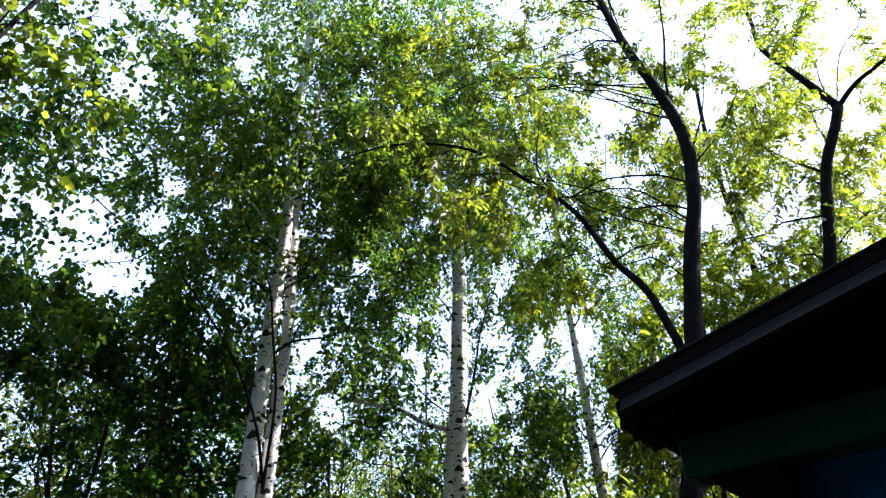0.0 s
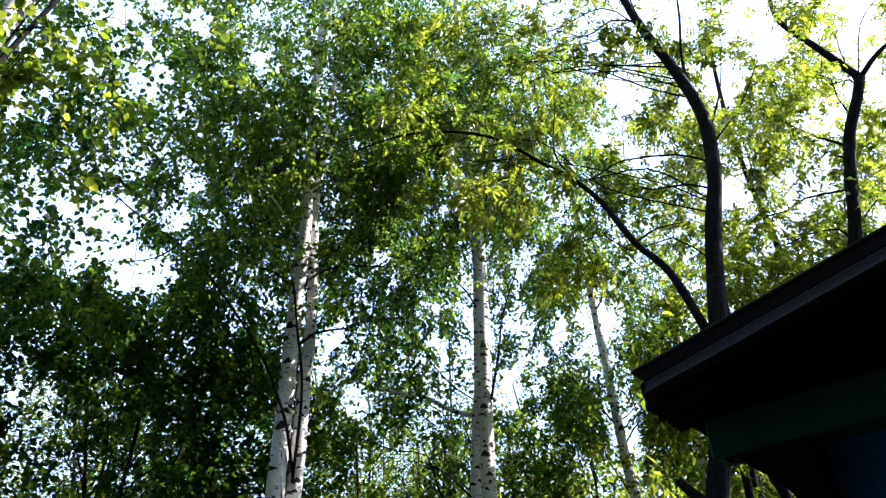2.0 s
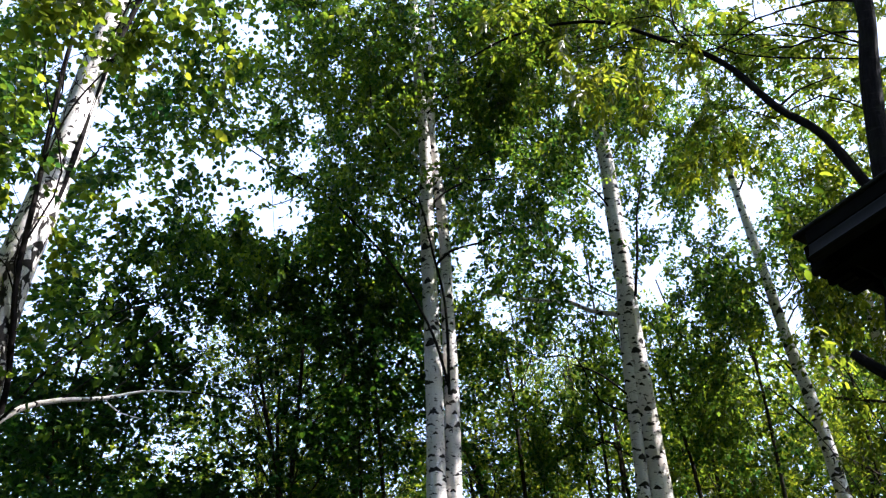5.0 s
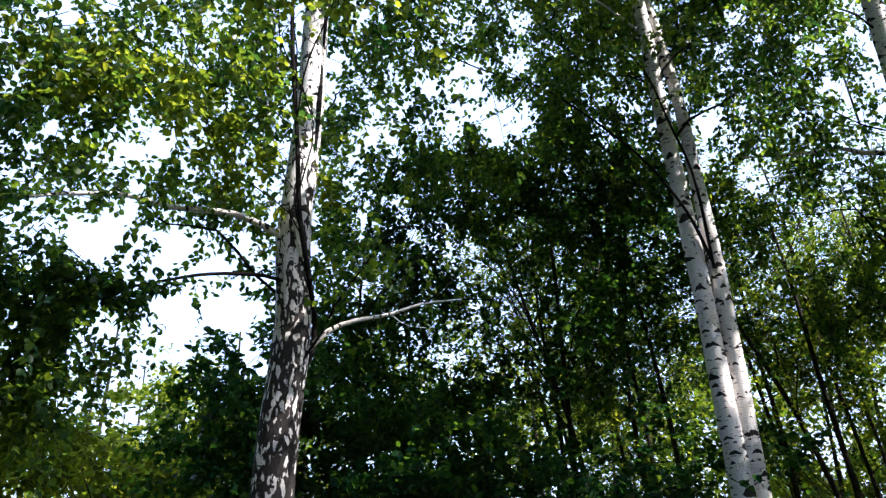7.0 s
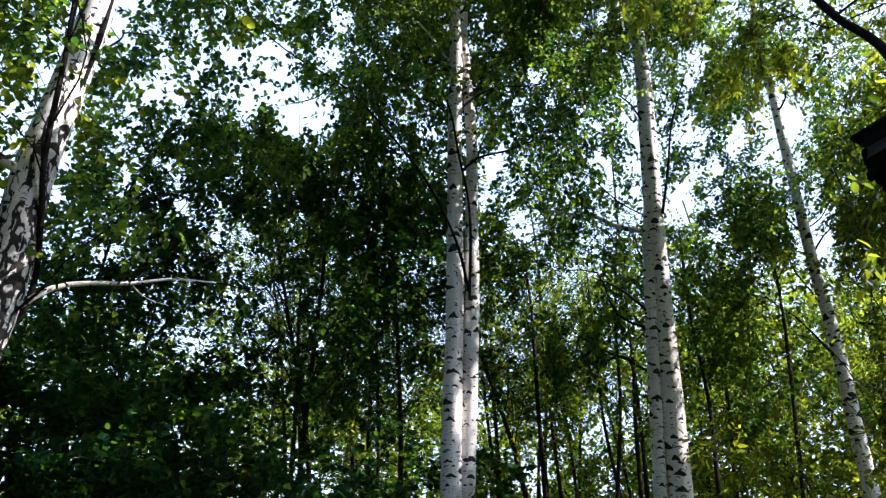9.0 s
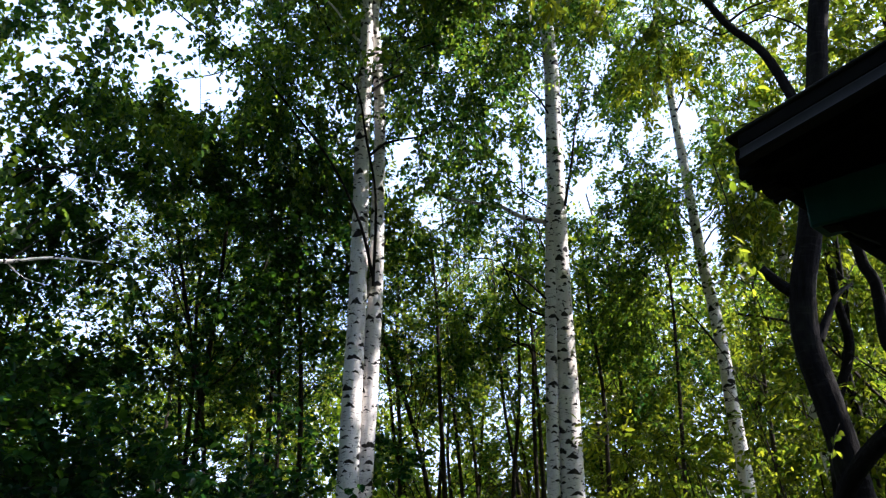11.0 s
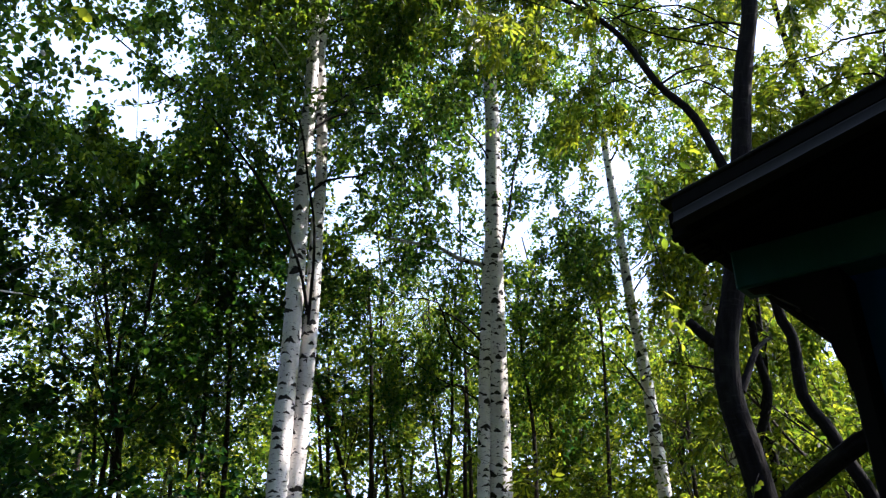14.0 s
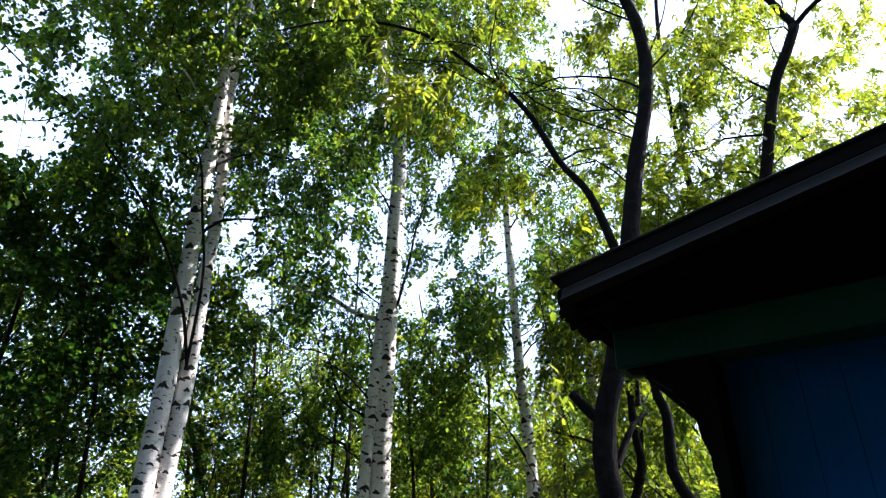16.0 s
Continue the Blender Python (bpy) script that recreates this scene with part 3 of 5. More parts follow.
def hut_walls():
    board = 0.115
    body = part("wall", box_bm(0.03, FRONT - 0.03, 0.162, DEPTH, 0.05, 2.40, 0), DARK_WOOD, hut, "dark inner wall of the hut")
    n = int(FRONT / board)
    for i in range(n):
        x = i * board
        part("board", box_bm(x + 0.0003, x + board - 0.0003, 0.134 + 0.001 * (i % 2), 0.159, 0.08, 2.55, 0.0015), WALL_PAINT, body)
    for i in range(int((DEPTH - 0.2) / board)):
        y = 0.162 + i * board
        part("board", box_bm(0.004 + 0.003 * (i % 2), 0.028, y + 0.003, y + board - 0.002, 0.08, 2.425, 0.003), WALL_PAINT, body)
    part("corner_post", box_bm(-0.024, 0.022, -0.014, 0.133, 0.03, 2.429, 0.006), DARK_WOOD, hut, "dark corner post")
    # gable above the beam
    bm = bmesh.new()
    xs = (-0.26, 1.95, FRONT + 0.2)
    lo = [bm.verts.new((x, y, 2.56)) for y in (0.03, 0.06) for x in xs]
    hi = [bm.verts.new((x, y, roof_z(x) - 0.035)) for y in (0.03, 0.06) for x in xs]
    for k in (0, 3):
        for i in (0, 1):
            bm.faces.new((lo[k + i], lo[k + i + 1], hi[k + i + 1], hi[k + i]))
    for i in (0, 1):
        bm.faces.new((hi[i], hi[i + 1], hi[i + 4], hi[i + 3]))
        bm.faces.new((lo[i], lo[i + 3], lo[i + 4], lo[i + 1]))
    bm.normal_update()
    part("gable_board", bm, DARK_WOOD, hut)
    part("beam", box_bm(-0.275, FRONT + 0.25, -0.03, 0.09, 2.43, 2.562, 0.006), BEAM_PAINT, hut, "teal painted beam under the eave")
    part("beam", box_bm(-0.275, FRONT + 0.25, DEPTH - 0.1, DEPTH + 0.02, 2.43, 2.562, 0.006), BEAM_PAINT, hut)


def hut_brace():
    """Arched bracket between the corner post and the end of the beam, rough along its lower edge."""
    bm = bmesh.new()
    rng = random.Random(4)
    arc = []
    for i in range(19):
        a = math.pi / 2 * i / 18
        j = rng.uniform(-0.008, 0.006)
        arc.append((-0.022 - 0.228 * (1 - math.cos(a)) ** 0.9 + j, 2.08 + 0.345 * math.sin(a) ** 1.05 + j))
    outline = arc + [(-0.25, 2.433), (0.0, 2.433), (0.0, 2.08)]
    rings = [[bm.verts.new((x, y, z)) for x, z in outline] for y in (-0.012, 0.05)]
    bm.faces.new(rings[0])
    bm.faces.new(rings[1][::-1])
    n = len(outline)
    for i in range(n):
        bm.faces.new((rings[0][i], rings[1][i], rings[1][(i + 1) % n], rings[0][(i + 1) % n]))
    bm.normal_update()
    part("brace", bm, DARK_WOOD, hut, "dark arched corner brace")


def slab(name, x0, x1, y0, y1, top, thick, material, label="", bevel=0.004):
    """A piece that follows the roof's slope between x0 and x1."""
    bm = box_bm(x0, x1, y0, y1, 0, 1, 0)
    for v in bm.verts:
        v.co.z = roof_z(v.co.x) + top - (thick if v.co.z < 0.5 else 0)
    if bevel:
        bmesh.ops.bevel(bm, geom=bm.edges[:], offset=bevel, segments=1, affect="EDGES")
    return part(name, bm, material, hut, label)


def coved_trim(x0, x1):
    """The lowest board of the fascia: its face sweeps out to a chipped lip, and its paler colour stands in for light
    there.
    """
    bm = bmesh.new()
    rng = random.Random(6)
    profile = [(-0.2952 - 0.024 * (i / 9) ** 2.0, -0.0595 - 0.050 * i / 9) for i in range(10)] + [(-0.306, -0.1135), (-0.274, -0.1120), (-0.274, -0.0595)]
    n = 28
    rings = []
    for j in range(n + 1):
        x = x0 + (x1 - x0) * j / n
        chip = rng.uniform(0.0, 0.003)
        rings.append([bm.verts.new((x, y, roof_z(x) + z + (chip if 8 <= i <= 10 else 0))) for i, (y, z) in enumerate(profile)])
    m = len(profile)
    for p, q in zip(rings, rings[1:]):
        for i in range(m):
            bm.faces.new((p[i], q[i], q[(i + 1) % m], p[(i + 1) % m])).smooth = i < 9
    bm.faces.new(rings[0])
    bm.faces.new(rings[-1][::-1])
    bmesh.ops.recalc_face_normals(bm, faces=bm.faces[:])
    part("fascia", bm, TRIM_WOOD, hut, "lower trim board, paler in place of light on its lip")


def hut_roof():
    back = DEPTH + 0.3
    for x0, x1 in ((-0.366, 1.949), (1.951, 4.266)):
        slab("roofing", x0, x1, -0.30, back, 0.0, 0.014, FELT, "dark roofing felt")
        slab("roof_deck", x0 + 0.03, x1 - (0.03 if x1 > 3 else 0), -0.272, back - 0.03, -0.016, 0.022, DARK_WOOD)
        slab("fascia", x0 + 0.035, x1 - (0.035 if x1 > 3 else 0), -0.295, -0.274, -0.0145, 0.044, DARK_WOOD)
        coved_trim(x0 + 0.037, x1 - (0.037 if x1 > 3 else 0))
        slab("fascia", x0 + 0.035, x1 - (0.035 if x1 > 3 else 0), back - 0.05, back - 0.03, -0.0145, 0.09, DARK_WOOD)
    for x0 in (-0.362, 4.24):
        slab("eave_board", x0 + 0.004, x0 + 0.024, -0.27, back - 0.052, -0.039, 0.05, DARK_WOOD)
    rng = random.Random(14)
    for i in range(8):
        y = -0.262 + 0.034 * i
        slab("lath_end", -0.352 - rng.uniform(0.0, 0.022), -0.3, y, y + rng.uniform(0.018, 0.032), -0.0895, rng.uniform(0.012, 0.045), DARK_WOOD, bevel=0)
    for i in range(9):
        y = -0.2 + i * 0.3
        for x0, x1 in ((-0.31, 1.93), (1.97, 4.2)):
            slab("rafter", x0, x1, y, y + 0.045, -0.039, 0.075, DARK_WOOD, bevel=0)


hut_walls()
hut_brace()
hut_roof()


# ---- birches ----
def birch(place, label, stems, bark, seed, masses, limb_list=(), leaf_size=0.046, per_mass=1, dense=1.3, **more):
    tree = thing("birch_tree", (*place, 0.0), label, "tree", "birches round the yard")
    masses = [(c, rad, round(n * dense)) for c, rad, n in masses]
    for i, (line, r0, r1) in enumerate(stems):
        tube("trunk" if i == 0 else "stem", line, r0, r1, bark, tree, 16, 0.07, 0.06, flare=0.35, seed=seed + i)
    for line, r0, r1, mat in limb_list:
        tube("limb", line, r0, r1, mat, tree, 8, 0.07, 0.08, seed=seed + r0 * 50)
    limbs_to(tree, stems[0][0], masses, GREY_BARK, seed, per_mass, 0.013)
    crown(tree, masses, seed, BIRCH_LEAF, GREY_BARK, leaf_size, droop=0.55, hang=0.45, per=12, **more)
    return tree


OLD = [(-3.56, 2.84, 0.0), (-3.53, 2.87, 1.2), (-3.50, 2.91, 2.2), (-3.46, 2.95, 2.9), (-3.47, 2.93, 3.6), (-3.43, 2.98, 4.45), (-3.41, 3.00, 5.4), (-3.36, 3.02, 7.5), (-3.3, 3.0, 10.5)]
old_birch = birch((-3.56, 2.84), "old birch with black cracked bark low on its white trunk", [
    (OLD, 0.150, 0.05)],
    OLD_BIRCH_BARK, 11, [
    ((-4.3, 2.0, 3.78), (0.6, 0.8, 0.2), 46), ((-4.35, 1.8, 3.3), (0.5, 0.6, 0.2), 26), ((-4.5, 2.2, 5.0), (1.2, 1.1, 0.9), 100),
    ((-2.6, 2.8, 6.4), (0.7, 0.7, 0.7), 62), ((-3.6, 3.3, 6.6), (1.25, 1.2, 1.1), 170), ((-3.0, 3.9, 4.9), (0.6, 0.6, 0.6), 36),
    ((-3.9, 2.7, 4.6), (0.6, 0.6, 0.6), 28), ((-2.75, 3.35, 3.5), (0.25, 0.25, 0.3), 6), ((-3.3, 3.0, 8.8), (1.5, 1.5, 1.2), 80), ((-4.7, 1.4, 4.2), (0.8, 0.6, 1.0), 55), ((-3.6, 4.5, 5.5), (0.8, 0.6, 0.7), 80), ((-5.0, 1.2, 2.9), (0.5, 0.4, 0.4), 10)],
    [([(-3.43, 2.97, 3.6), (-3.37, 2.97, 4.1), (-3.34, 2.99, 4.6), (-3.32, 3.02, 5.5), (-3.1, 3.1, 7.0)], 0.036, 0.018, GREY_BARK),
     ([(-3.36, 2.99, 2.72), (-3.26, 3.09, 2.86), (-3.13, 3.22, 2.93), (-2.96, 3.37, 2.97), (-2.79, 3.51, 3.04), (-2.57, 3.67, 3.06)], 0.021, 0.004, BIRCH_BARK),
     ([(-2.79, 3.51, 3.04), (-2.7, 3.56, 3.1), (-2.62, 3.66, 3.22), (-2.5, 3.7, 3.3)], 0.005, 0.002, GREY_BARK),
     ([(-3.13, 3.22, 2.93), (-3.02, 3.28, 3.06), (-2.98, 3.34, 3.16), (-2.9, 3.36, 3.2)], 0.005, 0.002, GREY_BARK),
     ([(-2.57, 3.67, 3.06), (-2.4, 3.8, 3.05), (-2.25, 3.9, 3.07)], 0.005, 0.002, GREY_BARK),
     ([(-2.96, 3.37, 2.97), (-2.9, 3.45, 2.9), (-2.76, 3.5, 2.86)], 0.005, 0.002, BIRCH_BARK),
     ([(-2.96, 3.37, 2.97), (-2.86, 3.46, 3.14), (-2.79, 3.51, 3.25)], 0.005, 0.002, GREY_BARK),
     ([(-3.44, 2.90, 3.50), (-3.64, 2.64, 3.65), (-3.77, 2.46, 3.68), (-3.91, 2.22, 3.67), (-4.04, 1.98, 3.71), (-4.20, 1.64, 3.64), (-4.29, 1.38, 3.53)], 0.030, 0.010, BIRCH_BARK),
     ([(-3.45, 2.88, 3.18), (-3.50, 2.72, 3.21), (-3.69, 2.43, 3.19), (-3.84, 2.18, 3.11), (-3.97, 1.95, 3.02), (-4.1, 1.7, 2.92)], 0.015, 0.006, GREY_BARK)],
    0.052, 1)
crown(old_birch, [((x, y, z), (0.12, 0.15, 0.06), n) for x, y, z, n in (
    (-3.62, 2.55, 3.2, 9), (-3.78, 2.3, 3.14, 14), (-3.92, 2.05, 3.06, 18), (-4.05, 1.8, 2.98, 18), (-4.3, 1.6, 2.5, 18), (-4.45, 1.45, 2.4, 14), (-3.74, 2.68, 3.8, 6), (-3.9, 2.42, 3.8, 9), (-4.1, 2.2, 3.8, 12), (-4.25, 1.95, 3.78, 12),
    (-3.38, 2.86, 3.9, 3), (-3.3, 2.8, 4.5, 4), (-3.5, 2.75, 5.0, 4))], 13, BIRCH_LEAF, GREY_BARK, 0.050, reach=0.24, sprays=6, per=9, spray_len=0.15, droop=0.4, hang=0.45)
crown(old_birch, [(q, (0.16, 0.2, 0.14), 13) for q in ((-4.46, 1.53, 3.11), (-4.38, 1.73, 3.07), (-4.42, 1.62, 2.70), (-4.33, 1.86, 2.58), (-4.41, 1.64, 2.37), (-4.32, 1.86, 2.31))], 14, BIRCH_LEAF, GREY_BARK, 0.052, reach=0.3, sprays=6, per=9, spray_len=0.16, droop=0.4, hang=0.45, fine=False)

TWIN = [(-1.34, 5.09, 0.0), (-1.35, 5.09, 1.8), (-1.36, 5.09, 2.5), (-1.36, 5.09, 3.1), (-1.38, 5.09, 3.9), (-1.40, 5.05, 4.8), (-1.40, 5.00, 5.7), (-1.45, 4.97, 6.6), (-1.52, 4.92, 8.2), (-1.6, 4.9, 11.5)]
birch((-1.34, 5.09), "twin-stemmed white birch with dark brow-shaped scars", [
    (TWIN, 0.090, 0.025),
    ([(-1.28, 5.20, 0.0), (-1.27, 5.21, 1.9), (-1.26, 5.22, 2.7), (-1.255, 5.22, 3.4), (-1.27, 5.20, 4.2), (-1.28, 5.17, 4.9), (-1.34, 5.12, 5.7), (-1.36, 5.08, 6.3), (-1.3, 5.1, 9.5)], 0.083, 0.02)],
    BIRCH_BARK, 23, [
    ((-1.7, 5.0, 7.4), (1.5, 1.2, 1.6), 480), ((-2.3, 5.2, 5.4), (0.9, 0.9, 0.8), 140), ((-2.2, 5.4, 6.6), (0.9, 0.8, 0.7), 70), ((-0.75, 5.2, 5.5), (0.55, 0.6, 0.7), 70),
    ((-1.5, 4.9, 9.8), (1.6, 1.4, 1.4), 140), ((-0.6, 5.2, 8.2), (0.8, 0.7, 0.9), 70), ((-0.55, 5.8, 6.2), (0.7, 0.6, 0.9), 74), ((-0.5, 5.6, 5.0), (0.5, 0.4, 0.5), 28), ((-0.6, 5.1, 6.9), (0.7, 0.7, 0.9), 80)],
    [([(-1.25, 5.12, 3.40), (-1.33, 4.95, 3.8), (-1.53, 4.85, 4.24), (-1.76, 4.74, 4.58), (-2.08, 4.60, 4.97), (-2.31, 4.49, 5.18), (-2.64, 4.29, 5.36), (-2.87, 4.14, 5.53)], 0.013, 0.006, GREY_BARK),
     ([(-1.25, 5.12, 3.35), (-1.23, 4.98, 4.05), (-1.32, 4.92, 4.57), (-1.42, 4.87, 5.07), (-1.63, 4.76, 5.52), (-1.79, 4.62, 5.9), (-1.82, 4.55, 6.5)], 0.013, 0.006, GREY_BARK),
     ([(-2.31, 4.49, 5.18), (-2.5, 4.5, 5.05), (-2.8, 4.45, 4.98)], 0.007, 0.003, GREY_BARK),
     ([(-1.45, 4.95, 5.6), (-1.75, 4.8, 6.0), (-2.2, 4.7, 6.25)], 0.012, 0.004, BIRCH_BARK)])

MID = [(0.24, 6.45, 0.0), (0.25, 6.46, 1.9), (0.255, 6.46, 2.7), (0.25, 6.45, 3.5), (0.25, 6.42, 4.4), (0.26, 6.40, 5.2), (0.27, 6.38, 6.2), (0.22, 6.34, 7.2), (0.14, 6.3, 8.5), (0.05, 6.3, 12.0)]
birch((0.24, 6.45), "tall white birch with a thinner second stem grown against it", [
    (MID, 0.128, 0.035),
    ([(0.08, 6.38, 0.0), (0.10, 6.38, 1.9), (0.12, 6.38, 2.7), (0.15, 6.38, 3.6), (0.18, 6.39, 4.3), (0.22, 6.40, 4.8)], 0.065, 0.05)],
    BIRCH_BARK, 37, [
    ((0.2, 6.2, 8.4), (1.6, 1.3, 1.7), 420), ((-0.7, 6.3, 5.9), (0.7, 0.8, 0.8), 120), ((0.9, 6.4, 6.6), (0.6, 0.7, 1.1), 130),
    ((0.1, 6.2, 11.2), (1.6, 1.5, 1.5), 110), ((0.7, 6.3, 8.9), (0.8, 0.7, 0.9), 80), ((0.75, 6.6, 4.9), (0.35, 0.4, 0.8), 50), ((-1.0, 6.6, 5.6), (0.5, 0.5, 0.8), 50), ((-0.9, 6.2, 6.9), (0.6, 0.6, 0.8), 55), ((-0.15, 6.9, 4.85), (0.45, 0.4, 0.5), 45), ((-0.55, 6.9, 4.0), (0.6, 0.5, 0.7), 60), ((1.05, 7.6, 4.6), (0.5, 0.5, 0.9), 75), ((-0.9, 6.6, 4.4), (0.6, 0.6, 0.4), 39)],
    [([(0.16, 6.42, 4.40), (-0.14, 6.39, 4.49), (-0.31, 6.38, 4.60), (-0.53, 6.36, 4.63), (-0.81, 6.33, 4.69), (-1.15, 6.27, 4.77)], 0.028, 0.008, BIRCH_BARK),
     ([(0.33, 6.36, 4.55), (0.42, 6.30, 5.0), (0.50, 6.28, 5.5), (0.7, 6.2, 6.1)], 0.016, 0.005, GREY_BARK),
     ([(0.16, 6.40, 3.55), (-0.1, 6.2, 3.75), (-0.35, 6.1, 3.85)], 0.012, 0.005, GREY_BARK)], dense=1.75, fine=False)

THIN = [(1.95, 7.24, 0.0), (1.90, 7.26, 1.9), (1.87, 7.27, 2.7), (1.84, 7.27, 3.5), (1.78, 7.28, 4.2), (1.73, 7.27, 5.1), (1.68, 7.23, 6.0), (1.64, 7.18, 6.9), (1.6, 7.1, 8.5), (1.6, 7.0, 11.0)]
birch((1.95, 7.24), "slender leaning white birch", [(THIN, 0.080, 0.02)], BIRCH_BARK, 41, [
    ((1.6, 7.1, 7.6), (1.0, 1.0, 1.5), 260), ((1.25, 7.0, 5.3), (0.5, 0.6, 1.0), 110), ((2.25, 6.9, 5.0), (0.5, 0.5, 0.7), 80), ((1.5, 7.1, 4.8), (0.45, 0.5, 0.6), 50), ((2.6, 7.8, 4.8), (0.8, 0.6, 1.0), 110), ((1.2, 7.4, 3.9), (0.4, 0.4, 0.6), 45), ((2.3, 7.2, 6.0), (0.7, 0.6, 1.0), 78), ((1.6, 7.0, 10.0), (1.3, 1.2, 1.2), 50)],
    [([(1.80, 7.25, 3.95), (2.0, 7.1, 4.0), (2.3, 6.95, 3.9), (2.55, 6.8, 3.75)], 0.010, 0.004, BIRCH_BARK)], dense=1.6, fine=False)

birch((2.6, 6.1), "leaning white birch half hidden behind the dark maple", [
    ([(2.62, 6.05, 0.0), (2.45, 6.14, 1.2), (2.32, 6.18, 1.93), (2.27, 6.20, 2.36), (2.23, 6.21, 2.86), (2.22, 6.21, 3.22), (2.25, 6.25, 4.2), (2.3, 6.3, 5.6)], 0.085, 0.035)], BIRCH_BARK, 47, [
    ((2.3, 6.3, 5.4), (0.6, 0.5, 0.7), 40)])


# ---- grey-barked trees beside the hut ----
def grey_tree(place, label, stems, limb_list, seed, masses, size=0.052, per_mass=3, leaf=ASH_LEAF, **more):
    tree = thing("maple_tree", (*place, 0.0), label, "tree", "dark-stemmed trees by the hut")
    masses = [(c, rad, round(n * 1.3)) for c, rad, n in masses]
    for i, (line, r0, r1) in enumerate(stems):
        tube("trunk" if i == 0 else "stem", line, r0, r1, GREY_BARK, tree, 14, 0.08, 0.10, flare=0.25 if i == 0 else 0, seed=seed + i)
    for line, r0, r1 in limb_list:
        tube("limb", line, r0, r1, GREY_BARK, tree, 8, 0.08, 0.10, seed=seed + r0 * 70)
    limbs_to(tree, stems[0][0], masses, GREY_BARK, seed, per_mass, 0.010)
    crown(tree, masses, seed, leaf, GREY_BARK, size, aspect=0.46, sprays=17, per=7, droop=0.4, hang=0.38, spray_len=0.135, pinnate=True, **more)
    return tree


# the lower stem is led behind the birch trunk, out of the camera's sight
LEANER = [(-3.65, 3.04, 0.0), (-3.62, 3.07, 2.2), (-3.42, 3.10, 2.8), (-3.33, 2.95, 3.25), (-3.31, 2.84, 3.6), (-3.33, 2.79, 4.31), (-3.36, 2.76, 4.8), (-3.38, 2.73, 5.4), (-3.36, 2.7, 6.6)]
leaner = thing("maple_tree", (-3.65, 3.04, 0.0), "thin dark maple winding up the old birch, with sunlit yellow-green leaves", "tree", "dark-stemmed trees by the hut")
tube("trunk", LEANER, 0.021, 0.014, GREY_BARK, leaner, 10, 0.08, 0.12, seed=71)
LEANER_MASSES = [((-3.6, 1.95, 4.55), (0.6, 0.5, 0.25), 34), ((-3.2, 2.6, 4.15), (0.2, 0.2, 0.4), 12), ((-2.42, 2.5, 5.35), (0.5, 0.4, 0.32), 42), ((-2.1, 2.8, 5.7), (0.4, 0.35, 0.3), 26), ((-2.9, 2.25, 5.1), (0.45, 0.4, 0.35), 38), ((-2.44, 2.0, 5.0), (0.22, 0.2, 0.25), 20), ((-2.24, 2.22, 5.12), (0.22, 0.2, 0.28), 26), ((-2.2, 2.26, 5.55), (0.3, 0.25, 0.25), 24), ((-1.98, 2.47, 5.1), (0.2, 0.18, 0.2), 10), ((-3.9, 1.6, 4.75), (0.5, 0.4, 0.3), 26)]
limbs_to(leaner, LEANER, LEANER_MASSES[:6], GREY_BARK, 71, 1, 0.009)
crown(leaner, LEANER_MASSES, 71, ASH_LEAF, GREY_BARK, 0.052, aspect=0.85, sprays=8, per=9, droop=0.35, hang=0.4, spray_len=0.2, reach=0.5)

